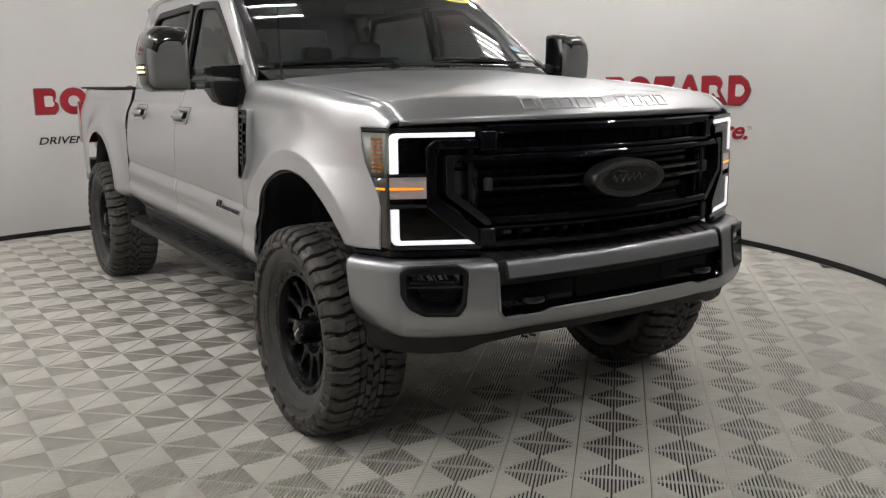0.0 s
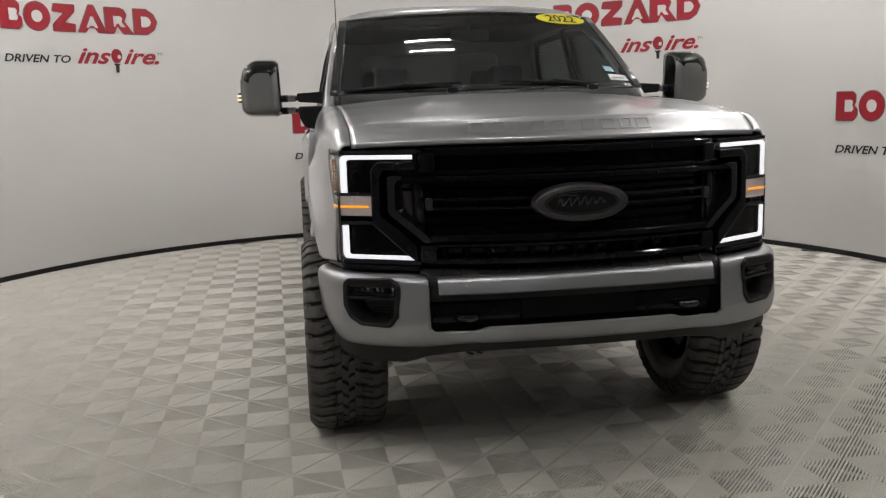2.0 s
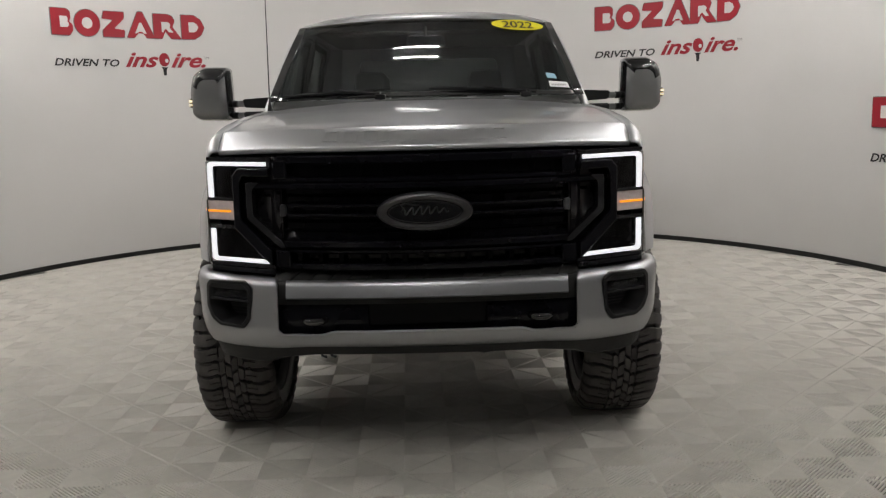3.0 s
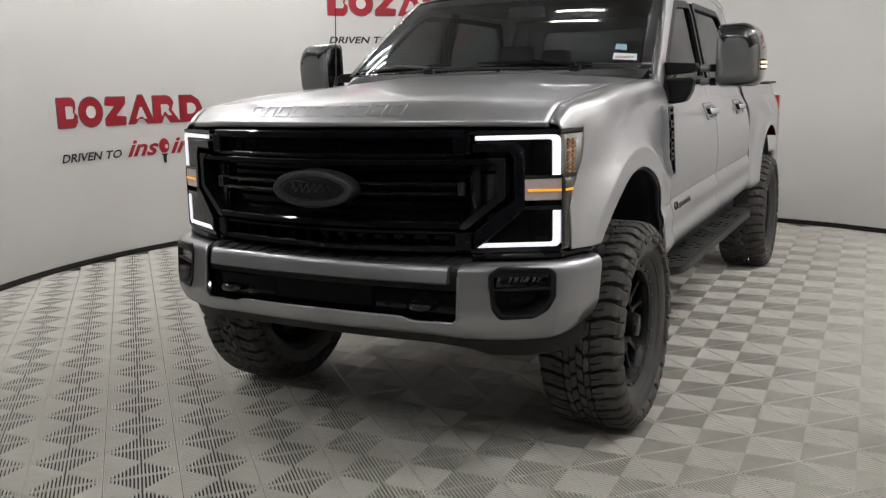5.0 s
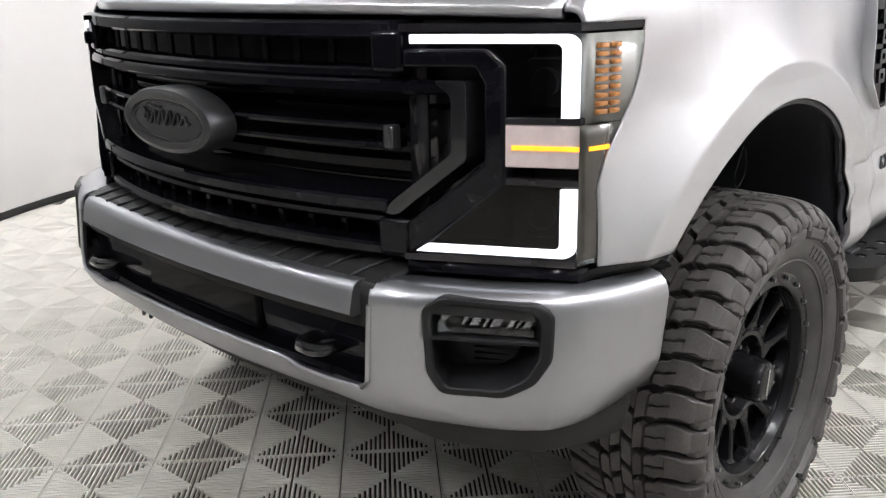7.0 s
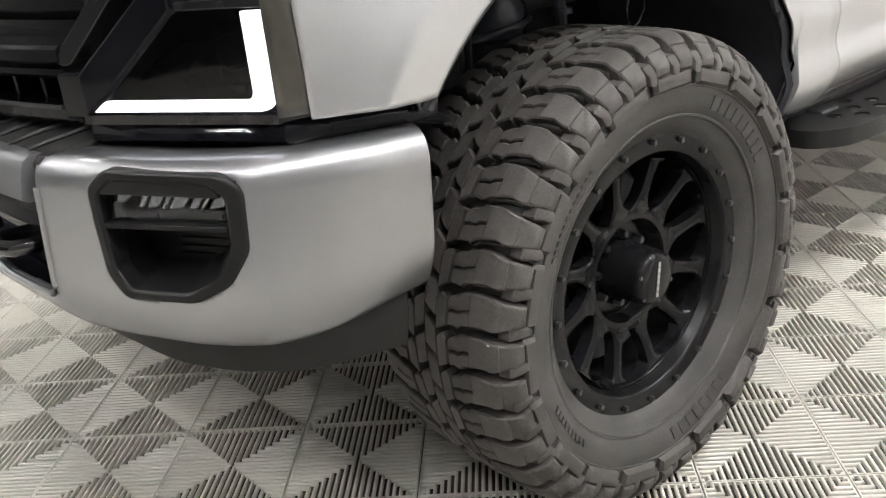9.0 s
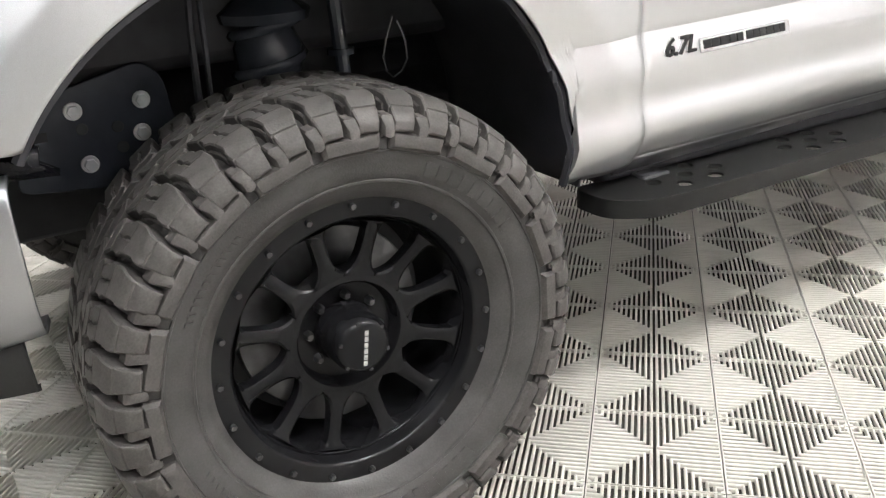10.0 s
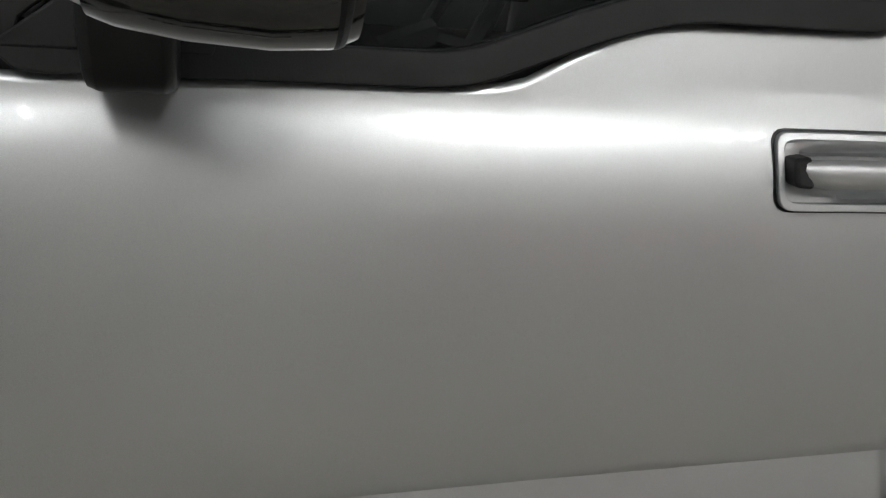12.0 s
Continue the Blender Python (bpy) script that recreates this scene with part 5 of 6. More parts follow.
    for off, f in ((0.055, 0.0), (0.058, 0.4), (0.08, 0.9), (0.11, 1.0)):
        row = []
        for i, (x, y) in enumerate(BUMP):
            if abs(x) > 1.055:
                continue
            a, c = BUMP[max(i - 1, 0)], BUMP[min(i + 1, n - 1)]
            tn = Vector((c[0] - a[0], c[1] - a[1])).normalized()
            low = lerp([(0, 0.560), (0.5, 0.560), (0.66, 0.546), (0.76, 0.515), (1.0, 0.515)], abs(x))
            row.append((x - tn.y * off, y + tn.x * off, 0.655 - (0.655 - low) * f))
        rows.append(row)
    t.grid(rows)
    part("valance", t, TEXTURED_BLACK, truck, "black plastic lower valance", orient=(0, -1, 0), solid=0.012)
    for x in (-0.42, -0.46):
        part("valance_clip", Shape().tube([(x, 0.12, 0.585), (x, 0.11, 0.560), (x + 0.02, 0.10, 0.556)], 0.006, 6), UNDERSIDE, truck)


bumper()


# ---- mirrors ----
def mirror(side):
    outline = rounded([(1.205, 1.563), (1.23, 1.545), (1.40, 1.549), (1.44, 1.58), (1.446, 1.74), (1.42, 1.835), (1.36, 1.876), (1.215, 1.872)], 0.03, 4)
    c = Vector((1.325, 1.70))

    def loft(poly, grow, y_shift=0.0):
        t = Shape()
        rows = []
        for y, k in ((1.868, 0.55), (1.873, 0.70), (1.890, 0.84), (1.922, 0.935), (1.965, 0.98), (2.02, 1.0), (2.060, 0.985), (2.076, 0.94)):
            rows.append([(c.x + (u - c.x) * k * grow, y + y_shift + 0.012 * (1 - (v - 1.54) / 0.32), c.y + (v - c.y) * k * grow) for u, v in poly])
        t.grid(rows, True)
        n = len(poly)
        t.f += [tuple(range(n)), tuple(range(len(t.v) - n, len(t.v)))]
        return t
    m = part("door_mirror", loft(outline, 1.0), MIRROR_SHELL, truck, "large black and grey towing mirror on twin arms", side, smooth=45)
    low = 1.772
    cap = [(1.2175, low), (1.4385, low)] + [p for p in outline if p[1] > low + 0.004]
    part("mirror_cap", loft(cap, 1.012), GLOSS_BLACK, m, "gloss black upper mirror cap", side, smooth=45)
    band = Shape().grid([[(c.x + (u - c.x) * k, y + 0.012 * (1 - (v - 1.54) / 0.32), c.y + (v - c.y) * k) for u, v in outline] for y, k in ((1.905, 0.912), (1.922, 0.952), (1.965, 0.995), (2.02, 1.018), (2.06, 1.004), (2.078, 0.955))], True)
    part("mirror_frame", band, GLOSS_BLACK, m, "gloss black frame round the shell", side, smooth=45)
    g = Shape().prism([(c.x + (u - c.x) * 0.88, c.y + (v - c.y) * 0.9) for u, v in outline], lambda u, v, d: (u, 2.074 + d, v), 0, 0.004)
    part("mirror_pane", g, MIRROR_GLASS, m, "mirror glass", side, smooth=0)
    part("mirror_edge", Shape().ring(outline, [(c.x + (u - c.x) * 0.88, c.y + (v - c.y) * 0.9) for u, v in outline], lambda u, v, d: (u, 2.064 + d, v), 0, 0.018), SATIN_BLACK, m, side=side, bevel=0.006)
    for k in range(2):
        part("marker_lamp", Shape().box((1.422, 1.978, 1.648 + k * 0.022), (0.076, 0.07, 0.013)), MARKER_WARM, m, "lit warm-white marker lamp", side, bevel=0.004)
    part("marker_base", Shape().box((1.420, 1.983, 1.659), (0.070, 0.07, 0.055)), SATIN_BLACK, m, side=side, bevel=0.005)
    for z, r in ((1.648, 0.017), (1.577, 0.017)):
        part("mirror_arm", Shape().tube([(1.05, 1.965, z), (1.15, 1.99, z), (1.26, 2.03, z)], r * 0.8, 10), EMBLEM_GREY, m, "grey telescoping arm", side)
        part("arm_collar", Shape().tube([(1.125, 1.984, z), (1.165, 1.996, z)], r * 1.15, 12), MIRROR_SHELL, m, "light grey arm collar", side)
        part("arm_sleeve", Shape().tube([(1.172, 1.998, z), (1.225, 2.016, z)], r * 1.25, 12), SATIN_BLACK, m, "black arm sleeve", side)
    a = Shape().prism(rounded([(0.955, 1.615), (1.11, 1.625), (1.12, 1.675), (0.93, 1.685)], 0.015), lambda u, v, d: (u, 1.945 + d, v), -0.05, 0.05)
    part("arm_block", a, SATIN_BLACK, m, "black arm mount", side, bevel=0.01)
    a = Shape().prism(rounded([(0.955, 1.50), (0.99, 1.462), (1.075, 1.475), (1.105, 1.53), (1.115, 1.60), (0.94, 1.60)], 0.02), lambda u, v, d: (u, 1.915 + d, v), -0.05, 0.04)
    part("arm_foot", a, SATIN_BLACK, m, "black rounded mirror foot", side, bevel=0.014)


for side in (1, -1):
    mirror(side)


# ---- running boards ----
def running_board(side):
    plan = rounded([(0.95, 1.600), (1.060, 1.603), (1.118, 1.675), (1.132, 1.78), (1.128, 3.92), (1.06, 4.05), (0.95, 4.05)], 0.03, 3)
    x0, x1, ya, yb = 0.965, 1.104, 1.70, 3.95
    hold = [(min(max(u, x0), x1), min(max(v, ya), yb)) for u, v in plan]
    flat = lambda u, v, d: (u, v, 0.588 + d)
    b = part("running_board", Shape().ring(plan, hold, flat, 0.0, 0.043), BOARD_BLACK, truck, "black steel running board with drilled grip clusters", side, bevel=0.006)
    plate = Shape()
    clusters = (1.74, 2.17, 2.60, 3.03, 3.46)
    at = ya
    cx, cy = (x1 - x0) / 3, 0.048
    for y0 in clusters + (yb,):
        plate.prism([(x0, at), (x1, at), (x1, y0), (x0, y0)], flat, 0.037, 0.0425)
        at = y0 + 5 * cy
        if y0 == yb:
            continue
        for i in range(5):
            for j in range(3):
                u0, v0 = x0 + (j + 0.5) * cx, y0 + (i + 0.5) * cy
                if (i + j) % 2 == 0:
                    plate.prism([(u0 - cx / 2, v0 - cy / 2), (u0 + cx / 2, v0 - cy / 2), (u0 + cx / 2, v0 + cy / 2), (u0 - cx / 2, v0 + cy / 2)], flat, 0.037, 0.0425)
                    continue
                hole = [(u0 + 0.018 * math.cos(k * math.tau / 16 + 0.785), v0 + 0.020 * math.sin(k * math.tau / 16 + 0.785)) for k in range(16)]
                cell = []
                for k in range(16):
                    a = k * math.tau / 16 + 0.785
                    m = max(abs(math.cos(a)), abs(math.sin(a)))
                    cell.append((u0 + cx / 2 * math.cos(a) / m, v0 + cy / 2 * math.sin(a) / m))
                plate.ring(cell, hole, flat, 0.037, 0.0425)
    part("step_plate", plate, BOARD_BLACK, b, "black drilled step plate", side, smooth=0)
    for y in (1.80, 2.9, 3.85):
        part("board_bracket", Shape().box((0.84, y, 0.62), (0.34, 0.08, 0.035)), UNDERSIDE, b, "black mounting bracket", side, bevel=0.006)


for side in (1, -1):
    running_board(side)


# ---- chassis ----
def chassis():
    s = Shape()
    for x in (-0.44, 0.44):
        s.box((x, 3.2, 0.70), (0.08, 6.0, 0.16))
    for y in (0.45, 1.6, 3.0, 4.3, 5.7):
        s.box((0, y, 0.70), (0.86, 0.10, 0.12))
    part("ladder_frame", s, UNDERSIDE, truck, "black ladder frame", bevel=0.01)
    for y, dx in ((ARCH_Y, 0.28), (REAR_Y, 0.0)):
        a = Shape().tube([(-0.80, y, 0.473), (0.80, y, 0.473)], 0.05, 14)
        a.lathe([(0.02, -0.15), (0.10, -0.12), (0.16, -0.04), (0.17, 0.02), (0.13, 0.10), (0.05, 0.14)], (dx, y, 0.473), 20, "y")
        part("axle", a, UNDERSIDE, truck, "black solid axle with differential")
    part("drive_shaft", Shape().tube([(0.05, 1.9, 0.66), (0.0, 4.9, 0.52)], 0.045, 12).tube([(0.55, 1.8, 0.62), (0.52, 4.6, 0.60), (0.75, 5.9, 0.62)], 0.05, 12), UNDERSIDE, truck)
    part("gearbox", Shape().box((0, 1.95, 0.72), (0.5, 1.1, 0.3)).box((0, 0.8, 0.78), (0.55, 0.8, 0.24)), UNDERSIDE, truck, bevel=0.06)
    for side in (1, -1):
        coil = Shape()
        turns, pts = 5.2, []
        for k in range(int(turns * 16) + 1):
            a = k / 16 * math.tau
            pts.append((0.60 + 0.075 * math.cos(a), 1.06 + 0.075 * math.sin(a), 0.62 + 0.42 * k / (turns * 16)))
        coil.tube(pts, 0.011, 6)
        c = part("coil_spring", coil, FRAME_PAINT, truck, "black coil spring with grey seats", side, smooth=60)
        part("spring_seat", Shape().lathe([(0.0, 0.0), (0.095, 0.0), (0.10, 0.02), (0.06, 0.05), (0.0, 0.05)], (0.60, 1.06, 1.03), 20, "z"), FRAME_PAINT, c, "grey spring seat", side)
        part("spring_seat", Shape().lathe([(0.0, 0), (0.10, 0), (0.10, 0.03), (0, 0.03)], (0.60, 1.06, 0.60), 20, "z"), FRAME_PAINT, c, side=side)
        part("bump_stop", Shape().lathe([(0.0, 0), (0.07, 0), (0.075, 0.06), (0.05, 0.11), (0, 0.11)], (0.60, 1.06, 0.92), 20, "z"), FRAME_PAINT, c, side=side)
        part("shock_absorber", Shape().tube([(0.70, 1.22, 0.50), (0.68, 1.20, 0.80)], 0.032, 12).tube([(0.68, 1.20, 0.80), (0.665, 1.19, 1.15)], 0.016, 10).lathe([(0, 0), (0.03, 0), (0.03, 0.012), (0, 0.012)], (0.675, 1.195, 0.95), 14, "z"), FRAME_PAINT, truck, "dark shock absorber", side)
        arm = Shape().tube([(0.60, 1.05, 0.42), (0.55, 1.5, 0.52), (0.50, 2.1, 0.62)], [0.05, 0.04, 0.035], 8)
        part("radius_arm", arm, UNDERSIDE, truck, "black radius arm", side)
        plate = Shape().prism(rounded([(0.52, 0.76), (0.72, 0.74), (0.85, 0.80), (0.83, 0.95), (0.79, 0.985), (0.56, 0.93)], 0.03), lambda u, v, d: (0.60 + d, u, v), 0.0, 0.012)
        p = part("frame_bracket", plate, FRAME_PAINT, truck, "dark blue-grey steel bracket with zinc bolts", side, bevel=0.003)
        for y, z in BRACKET_BOLTS:
            t = Shape().lathe([(0.0, 0.014), (0.012, 0.014), (0.013, 0.010), (0.013, 0.0)], (0.612, y, z), 6, "x").lathe([(0.0, 0.004), (0.017, 0.004), (0.018, 0.0)], (0.612, y, z), 16, "x")
            part("bracket_bolt", t, STEEL, p, "zinc-plated bolt", side)
        for y, z in ((0.66, 0.868), (0.727, 0.862), (0.73, 0.82)):
            part("bracket_hole", Shape().lathe([(0.0, 0.0015), (0.010, 0.0015), (0.012, 0.0)], (0.612, y, z), 14, "x"), UNDERSIDE, p, side=side)
        hose = Shape().tube([(0.66, 0.86, 0.62), (0.70, 0.87, 0.85), (0.69, 0.88, 1.05), (0.66, 0.90, 1.18)], 0.008, 6).tube([(0.62, 0.90, 0.60), (0.69, 0.895, 0.80), (0.70, 0.90, 1.0), (0.64, 0.92, 1.2)], 0.006, 6)
        part("brake_hose", hose, LINER, truck, "black brake hoses", side)
        part("wire_clip", Shape().tube([(0.86, 1.228, 1.04), (0.858, 1.212, 1.0), (0.852, 1.206, 0.965), (0.85, 1.212, 0.935), (0.85, 1.228, 0.92), (0.852, 1.246, 0.93), (0.858, 1.256, 0.955), (0.862, 1.252, 0.99), (0.862, 1.238, 1.03)], 0.0024, 6), DARK_CHROME, truck, "thin wire clip", side)


BRACKET_BOLTS = [(0.65, 0.905), (0.662, 0.797), (0.781, 0.908), (0.772, 0.843)]
chassis()


# ---- wheels ----
TYRE_R, TYRE_X = 0.473, 0.935


LUGS = 40
LUG_STEP = math.tau / LUGS


def tread_block(stations, s=None):
    """A rubber block. Stations: x, outer radius, depth, start and end round the tyre (in pitches)."""
    s = s or Shape()
    rows = []
    for x, r, d, v0, v1 in stations:
        e = 0.04
        p = []
        for rr, v in ((r - d, v0), (r - 0.003, v0), (r, v0 + e), (r, v1 - e), (r - 0.003, v1), (r - d, v1)):
            p.append((x, rr * math.cos(v * LUG_STEP), rr * math.sin(v * LUG_STEP)))
        rows.append(p)
    k = len(s.v)
    s.grid(rows, True)
    m = len(rows[0])
    s.f += [tuple(range(k, k + m)), tuple(range(len(s.v) - m, len(s.v)))[::-1]]
    return s


def tread_shapes(sx):
    """Blocks of one half of the tread: name -> shape at angle 0."""
    put = lambda st: [(sx * x, r, d, a, b) for x, r, d, a, b in st]
    # inner end of the lug in two halves with a slit between, then its whole outer end
    lug = tread_block(put([(0.062, 0.4725, 0.030, 0.26, 0.55), (0.074, 0.4725, 0.030, 0.14, 0.50), (0.087, 0.472, 0.030, 0.12, 0.51), (0.096, 0.472, 0.030, 0.01, 0.43), (0.112, 0.471, 0.030, -0.01, 0.40)]))
    tread_block(put([(0.062, 0.4725, 0.030, 0.59, 0.92), (0.074, 0.4725, 0.030, 0.54, 0.90), (0.087, 0.472, 0.030, 0.55, 0.93), (0.096, 0.472, 0.030, 0.47, 0.82), (0.112, 0.471, 0.030, 0.44, 0.78)]), lug)
    tread_block(put([(0.1125, 0.4708, 0.032, -0.01, 0.775), (0.128, 0.469, 0.034, -0.03, 0.74), (0.142, 0.4665, 0.034, -0.02, 0.72), (0.150, 0.464, 0.036, 0.02, 0.76),
                     (0.159, 0.459, 0.036, 0.05, 0.77), (0.166, 0.453, 0.034, 0.08, 0.74)]), lug)
    # chamfered facet and lower scoop of the shoulder under each lug
    tread_block(put([(0.150, 0.456, 0.06, 0.06, 0.74), (0.169, 0.449, 0.040, 0.07, 0.72), (0.184, 0.430, 0.020, 0.11, 0.66), (0.187, 0.424, 0.010, 0.16, 0.58)]), lug)
    tread_block(put([(0.152, 0.440, 0.05, 0.50, 1.02), (0.174, 0.436, 0.030, 0.56, 1.00), (0.184, 0.421, 0.018, 0.66, 0.92), (0.186, 0.410, 0.010, 0.74, 0.86)]), lug)
    # lower ledge along one flank of the groove
    tread_block(put([(0.074, 0.4615, 0.02, 0.89, 0.98), (0.088, 0.461, 0.02, 0.92, 0.99), (0.097, 0.460, 0.02, 0.81, 0.88), (0.125, 0.458, 0.02, 0.73, 0.82), (0.146, 0.452, 0.02, 0.72, 0.80)]), lug)
    tie = tread_block(put([(0.150, 0.4115, 0.04, 0.02, 1.76), (0.178, 0.410, 0.030, 0.04, 1.74), (0.1855, 0.406, 0.021, 0.14, 1.64), (0.187, 0.402, 0.013, 0.24, 1.54)]))
    nub = tread_block(put([(0.150, 0.428, 0.03, 0.80, 0.98), (0.176, 0.421, 0.022, 0.80, 0.98), (0.178, 0.416, 0.012, 0.83, 0.95)]))
    outer = tread_block(put([(0.032, 0.473, 0.029, 0.30, 1.12), (0.043, 0.473, 0.029, 0.18, 1.02), (0.055, 0.4728, 0.029, 0.26, 0.94)]))
    inner = tread_block(put([(0.002, 0.473, 0.029, -0.16, 0.60), (0.015, 0.473, 0.029, -0.06, 0.74), (0.028, 0.473, 0.029, 0.06, 0.82)]))
    return {"tread_lug": lug, "side_lug": tie, "side_nub": nub, "tread_block": outer, "centre_block": inner}


def tyre_shape():
    s = Shape()
    half = [(0.276, 0.118), (0.288, 0.131), (0.304, 0.145), (0.319, 0.152), (0.322, 0.156), (0.345, 0.166), (0.375, 0.172), (0.393, 0.170), (0.405, 0.163), (0.420, 0.152), (0.434, 0.140), (0.443, 0.12), (0.447, 0.06), (0.447, 0.0)]
    prof = half + [(r, -x) for r, x in half[-2::-1]]
    s.lathe(prof, (0, 0, 0), 120, "x")
    # raised rings and unreadable characters as bars on the sidewall
    for sx in (1, -1):
        s.lathe([(0.372, 0.170 * sx), (0.374, 0.1745 * sx), (0.378, 0.1745 * sx), (0.380, 0.168 * sx)], (0, 0, 0), 120, "x")
        s.lathe([(0.316, 0.151 * sx), (0.318, 0.156 * sx), (0.322, 0.157 * sx), (0.325, 0.155 * sx)], (0, 0, 0), 120, "x")
    for a0, a1, count, r0, r1 in ((0.15, 0.75, 8, 0.336, 0.362), (2.2, 2.9, 9, 0.336, 0.362), (3.9, 4.4, 12, 0.342, 0.354), (5.2, 5.6, 9, 0.342, 0.354)):
        for k in range(count):
            a = a0 + (a1 - a0) * k / count
            b = a + (a1 - a0) / count * 0.55
            vs = []
            for d in (-0.004, 0.0026):
                for r, ang in ((r0, a), (r1, a + 0.012), (r1, b + 0.012), (r0, b)):
                    x = lerp([(0.322, 0.156), (0.345, 0.166), (0.375, 0.172), (0.393, 0.170)], r)
                    vs.append((x + d, r * math.cos(ang), r * math.sin(ang)))
            s.add(vs, [(0, 1, 2, 3), (4, 7, 6, 5), (0, 4, 5, 1), (1, 5, 6, 2), (2, 6, 7, 3), (3, 7, 4, 0)])
    return s


def tread_plan():
    """Every block of a tyre: half, name, turn round the axle in degrees."""
    out = []
    for i in range(LUGS):
        for sx in (1, -1):
            turn = (i + (0.5 if sx < 0 else 0)) * 360 / LUGS
            out += [(sx, n, turn) for n in ("tread_lug", "tread_block", "centre_block", "side_lug" if i % 2 == 0 else "side_nub")]
    return out


def rim_shapes():
    out = {}
    ring = Shape().lathe([(0.231, 0.094), (0.236, 0.100), (0.240, 0.118), (0.243, 0.123), (0.247, 0.125), (0.281, 0.126), (0.287, 0.122), (0.289, 0.108), (0.282, 0.10), (0.24, 0.088), (0.231, 0.094)], (0, 0, 0), 96, "x")
    out["bead_ring"] = ring
    barrel = Shape().lathe([(0.233, 0.10), (0.232, 0.06), (0.228, 0.02), (0.205, -0.10), (0.225, -0.13), (0.228, -0.13), (0.21, -0.10), (0.232, 0.02), (0.236, 0.06), (0.237, 0.10)], (0, 0, 0), 80, "x")
    out["barrel"] = barrel
    face = Shape()
    count = 12
    rs = [0.118, 0.124, 0.130, 0.137, 0.147, 0.160, 0.178, 0.196, 0.210, 0.219, 0.226, 0.232]
    hw = [15.0, 14.9, 10.6, 8.0, 5.9, 4.6, 3.9, 3.6, 3.7, 4.6, 7.4, 15.0]
    xs = [0.074, 0.0745, 0.075, 0.076, 0.078, 0.080, 0.083, 0.086, 0.089, 0.091, 0.093, 0.097]
    for i in range(count):
        a0 = i * math.tau / count - 0.166
        rows = []
        for r, w, x in zip(rs, hw, xs):
            w = radians(w)
            p = [(x - 0.030, a0 - w), (x - 0.004, a0 - w), (x, a0 - w + 0.006 / r), (x, a0 + w - 0.006 / r), (x - 0.004, a0 + w), (x - 0.030, a0 + w)]
            rows.append([(xx, r * math.cos(a), r * math.sin(a)) for xx, a in p])
        face.grid(rows, True)
    face.lathe([(0.055, 0.01), (0.055, 0.038), (0.060, 0.040), (0.097, 0.040), (0.100, 0.044), (0.102, 0.069), (0.106, 0.074), (0.1185, 0.074), (0.1185, 0.01)], (0, 0, 0), 80, "x")
    out["spokes"] = face
    cap = Shape().lathe([(0.060, 0.02), (0.060, 0.060), (0.058, 0.064), (0.0575, 0.075), (0.056, 0.118), (0.053, 0.130), (0.047, 0.138), (0.040, 0.1405), (0.0, 0.141)], (0, 0, 0), 48, "x")
    out["hub_cap"] = cap
    rotor = Shape().lathe([(0.06, -0.02), (0.185, -0.02), (0.187, -0.025), (0.187, -0.05), (0.06, -0.05)], (0, 0, 0), 64, "x")
    out["brake_disc"] = rotor
    out["dust_shield"] = Shape().lathe([(0.05, -0.062), (0.222, -0.062), (0.224, -0.066), (0.05, -0.068)], (0, 0, 0), 48, "x")
    cal = Shape().prism([(r * math.cos(a), r * math.sin(a)) for r, aa in ((0.115, spaced(-0.5, 0.5, 6)), (0.20, spaced(0.5, -0.5, 6))) for a in aa], lambda u, v, d: (d, u, v), -0.075, 0.015)
    out["caliper"] = cal
    return out


TYRE_MESH = tyre_shape().mesh("tyre", SIDEWALL, smooth=32)
TREAD = {sx: tread_shapes(sx) for sx in (1, -1)}
TREAD_MESH = {(sx, k): v.mesh(k, RUBBER, smooth=32) for sx in (1, -1) for k, v in TREAD[sx].items()}


def joined_tread():
    s = Shape()
    for sx, name, turn in tread_plan():
        m = pose(0, 0, 0, turn)
        block = TREAD[sx][name]
        s.add([m @ Vector(p) for p in block.v], block.f)
    return s.mesh("tread", RUBBER, smooth=32)


TREAD_JOINED = joined_tread()
RIMS = rim_shapes()
RIM_MESH = {k: v.mesh(k, BRAKE_STEEL if k in ("brake_disc", "caliper") else UNDERSIDE if k == "dust_shield" else RIM_BLACK, smooth=35) for k, v in RIMS.items()}
BOLT_MESH = Shape().lathe([(0.0, 0.010), (0.0050, 0.010), (0.0062, 0.008), (0.0062, 0.0)], (0, 0, 0), 8, "x").mesh("ring_bolt", DARK_CHROME)
NUT_MESH = Shape().lathe([(0.0, 0.026), (0.006, 0.026), (0.009, 0.020), (0.0105, 0.0)], (0, 0, 0), 6, "x").mesh("lug_nut", DARK_CHROME)
BAR_MESH = Shape().box((0.0012, 0, 0), (0.002, 0.0105, 0.008)).mesh("cap_bar", BADGE_SILVER, smooth=0)
SCREW_MESH = Shape().lathe([(0.0, 0.004), (0.004, 0.004), (0.0045, 0.0)], (0, 0, 0), 8, "x").mesh("cap_screw", DARK_CHROME)


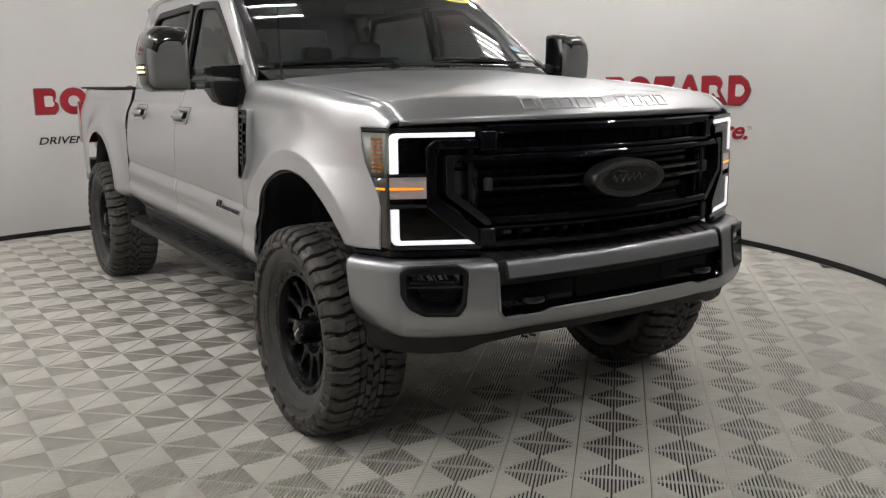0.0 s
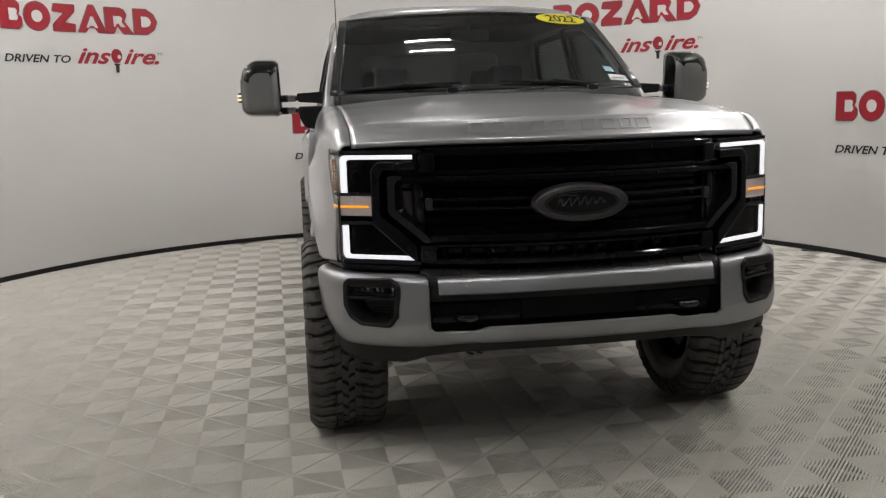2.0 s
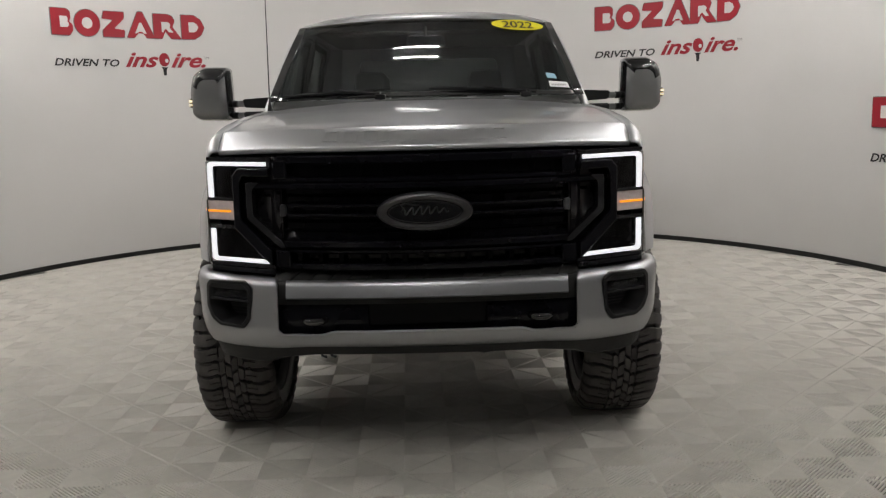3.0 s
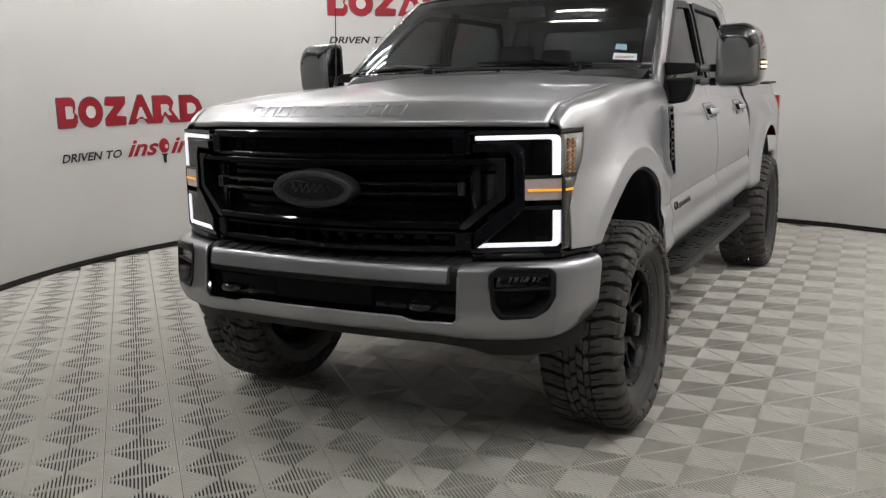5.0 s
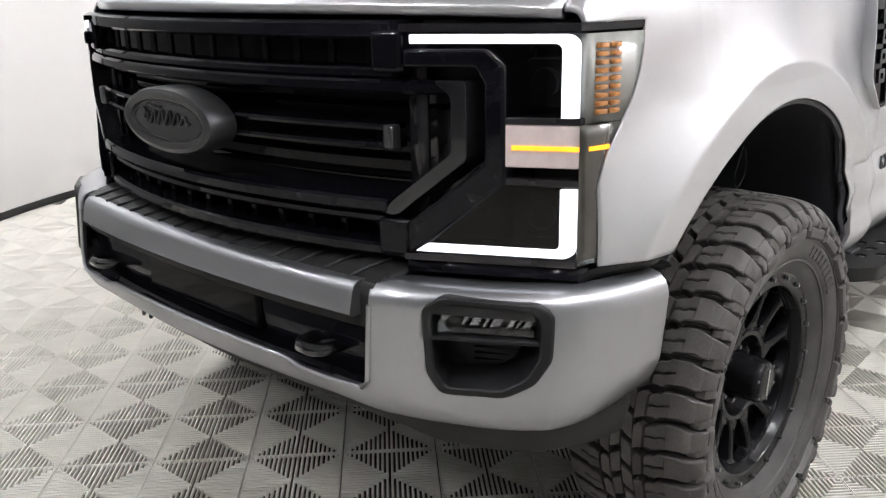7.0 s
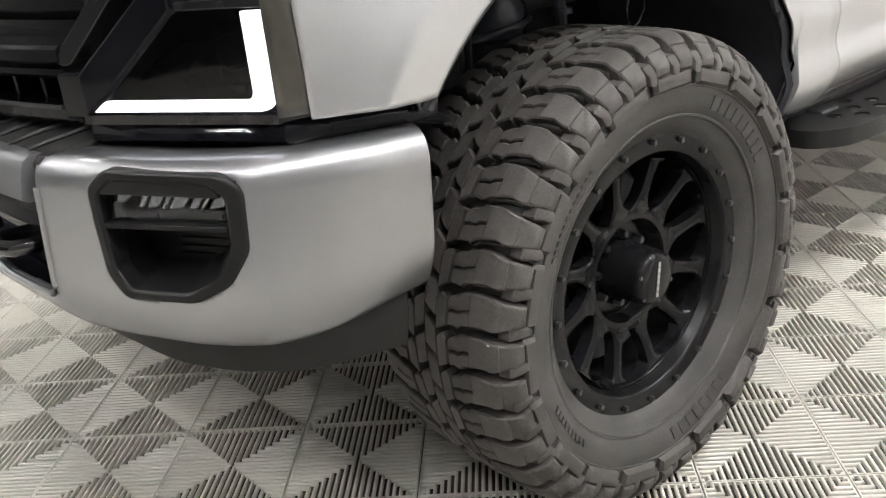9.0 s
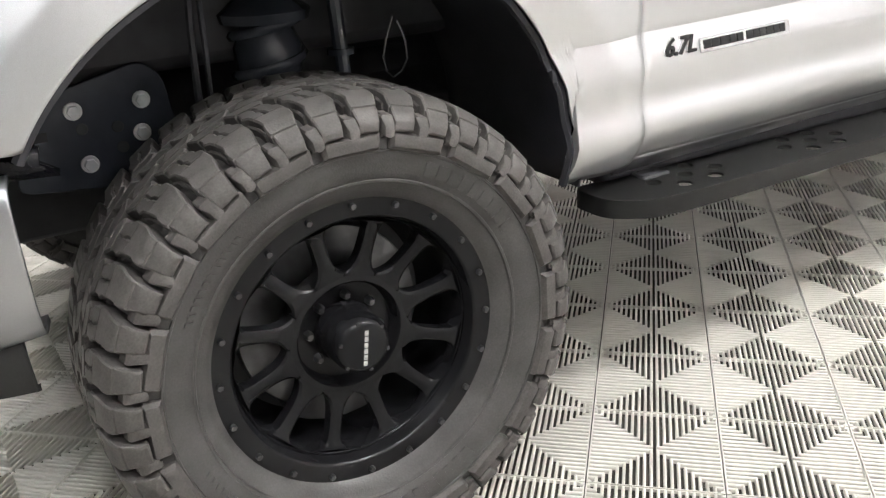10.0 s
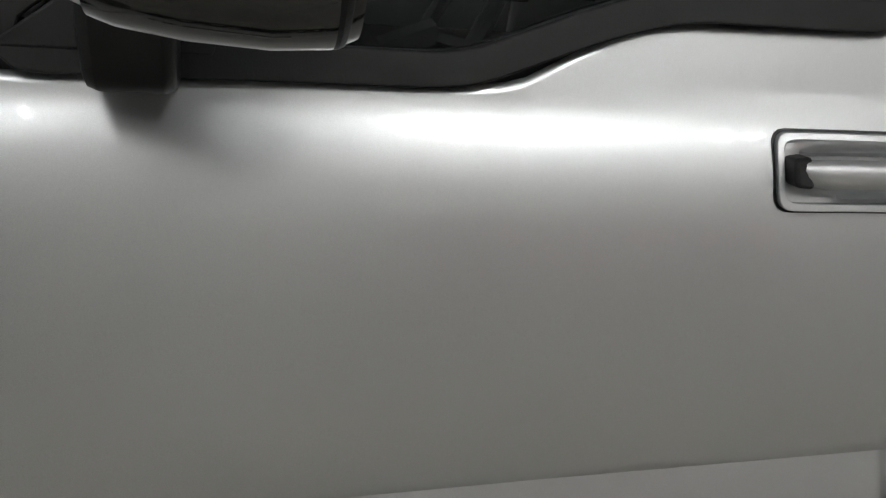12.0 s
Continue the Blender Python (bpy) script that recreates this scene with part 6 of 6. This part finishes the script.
def wheel(x, y, turn, spin, near=False):
    """A wheel at the hub's place; turn: 0 for the +x side, 180 for the other."""
    root = new("wheel", TYRE_MESH)
    root.parent = truck
    root.matrix_basis = pose(x, y, TYRE_R + 0.002, 0, 0, turn) @ pose(0, 0, 0, spin) @ Matrix.Diagonal((1, 1.022, 1.022, 1))
    root["label"] = "black twelve-spoke wheel with a chunky mud-terrain tyre"

    def hang(name, me, m=None, label=""):
        ob = new(name, me)
        ob.parent = root
        if m is not None:
            ob.matrix_basis = m
        if label:
            ob["label"] = label
        return ob
    for name, me in RIM_MESH.items():
        hang(name, me, Matrix.Diagonal((1, 1.022, 1.022, 1)), label={"bead_ring": "satin black bolted bead ring", "spokes": "satin black twelve-spoke face", "hub_cap": "tall black hub cap"}.get(name, ""))
    if near:
        for sx, name, angle in tread_plan():
            hang(name, TREAD_MESH[sx, name], pose(0, 0, 0, angle))
    else:
        tagged(hang("tread", TREAD_JOINED), "chunky black rubber tread blocks", kind="stuff")
    for k in range(20):
        a = k * math.tau / 20 + 0.1
        hang("ring_bolt", BOLT_MESH, pose(0.124, 0.271 * math.cos(a), 0.271 * math.sin(a)))
    for k in range(8):
        a = k * math.tau / 8
        hang("lug_nut", NUT_MESH, pose(0.032, 0.072 * math.cos(a), 0.074 * math.sin(a)))
    for k in range(6):
        hang("cap_bar", BAR_MESH, pose(0.1405, (k - 2.5) * 0.0122, 0.0))
    for k in range(6):
        a = k * math.tau / 6 + 0.3
        hang("cap_screw", SCREW_MESH, pose(0.1345, 0.049 * math.cos(a), 0.049 * math.sin(a)))
    return root


wheel(TYRE_X, ARCH_Y + 0.010, 0, -97, near=True)
wheel(-TYRE_X - 0.012, ARCH_Y - 0.030, 180, 40)
wheel(TYRE_X + 0.015, REAR_Y, 0, 25)
wheel(-TYRE_X - 0.015, REAR_Y, 180, 110)
# the finished truck stands a little askew in the booth
truck.matrix_basis = pose(0.0077, 0.0, 0.0, 0, 0, 1.1)


# ---- ribbed floor tiles ----
PITCH = 0.2174
TILE_SIZE = PITCH * math.sqrt(2)
TURN = radians(2.9)
TILE_X, TILE_Y = 0.3235, -0.0510


def tile_geometry():
    vs, fs = [], []

    def slab_piece(x0, x1, y0, y1, top, turn):
        """A bar with a rounded back, turned by quarter turns."""
        c, s = ((1, 0), (0, 1), (-1, 0), (0, -1))[turn]
        k, mid, w = len(vs), (x0 + x1) / 2, (x1 - x0) / 2
        back = ROUND if w < 0.02 else ((-1.0, -0.008), (-1.0, 0.0), (1.0, 0.0), (1.0, -0.008))
        n = len(back)
        for y in (y0, y1):
            for g, z in back:
                x = mid + g * w
                vs.append((x * c - y * s, x * s + y * c, top + z))
        fs.extend((k + i, k + i + 1, k + n + i + 1, k + n + i) for i in range(n - 1))
        a, b = (1, n - 2) if n > 4 else (1, 2)
        fs.extend([(k, k + n - 1, k + b, k + a), (k + n + a, k + n + b, k + n + n - 1, k + n)])
    h = TILE_SIZE / 2
    ribs = 20
    p = TILE_SIZE / ribs
    for turn in range(4):
        for k in range(ribs):
            u = -h + (k + 0.5) * p
            y1 = -abs(u) + 0.003
            if y1 - (-h + 0.002) > 0.004:
                slab_piece(u - RIB / 2, u + RIB / 2, -h + 0.002, y1, 0.0, turn)
        slab_piece(-h + 0.0016, h - 0.0016, -h + 0.0016, -h + 0.0045, -0.001, turn)
    return vs, fs


RIB = 0.0076
ROUND = ((-1.0, -0.0110), (-1.0, -0.0040), (-0.80, -0.0019), (-0.42, -0.0005), (0.42, -0.0005), (0.80, -0.0019), (1.0, -0.0040), (1.0, -0.0110))
TILE_V, TILE_F = tile_geometry()
tile_mesh = bpy.data.meshes.new("floor_tile")
tile_mesh.from_pydata(TILE_V, [], TILE_F)
tile_mesh.materials.append(TILE)
floor_object = bpy.data.objects["floor"]
near, far = [], []
for i in range(-40, 41):
    for j in range(-40, 45):
        if (i + j) % 2 == 0:
            u, v = PITCH * i, PITCH * j
            x, y = TILE_X + u * math.cos(TURN) - v * math.sin(TURN), TILE_Y + u * math.sin(TURN) + v * math.cos(TURN)
            r = math.hypot(x - ROOM_X, y - ROOM_Y)
            if (r < ROOM_R + 0.06) or (-3.9 < x < 3.5 and -6.4 < y < 0.6):
                (near if -2.1 < x < 2.6 and -1.7 < y < 4.1 else far).append((x, y))
near.sort(key=lambda q: math.hypot(q[0] - 0.6, q[1] - 1.0))
far += near[300:]
tile_turn = math.degrees(TURN) + 45
for x, y in near[:300]:
    ob = new("floor_tile", tile_mesh)
    ob.parent = floor_object
    ob.matrix_basis = pose(x, y, 0, 0, 0, tile_turn + 90 * ((round(x * 50) + round(y * 30)) % 4))
base_v = np.array(TILE_V)
c, s = math.cos(radians(tile_turn)), math.sin(radians(tile_turn))
turned = np.stack([base_v[:, 0] * c - base_v[:, 1] * s, base_v[:, 0] * s + base_v[:, 1] * c, base_v[:, 2]], 1)
all_v = np.concatenate([turned + (x, y, 0) for x, y in far])
base_f = np.array(TILE_F)
all_f = np.concatenate([base_f + k * len(TILE_V) for k in range(len(far))])
field = bpy.data.meshes.new("floor_tiles")
field.vertices.add(len(all_v))
field.vertices.foreach_set("co", all_v.astype(np.float32).ravel())
field.loops.add(len(all_f) * 4)
field.loops.foreach_set("vertex_index", all_f.astype(np.int32).ravel())
field.polygons.add(len(all_f))
field.polygons.foreach_set("loop_start", np.arange(0, len(all_f) * 4, 4, dtype=np.int32))
field.update(calc_edges=True)
field.materials.append(TILE)
rest = new("floor_tile_field", field)
rest.parent = floor_object
tagged(rest, "light grey ribbed plastic interlocking floor tiles", kind="stuff")
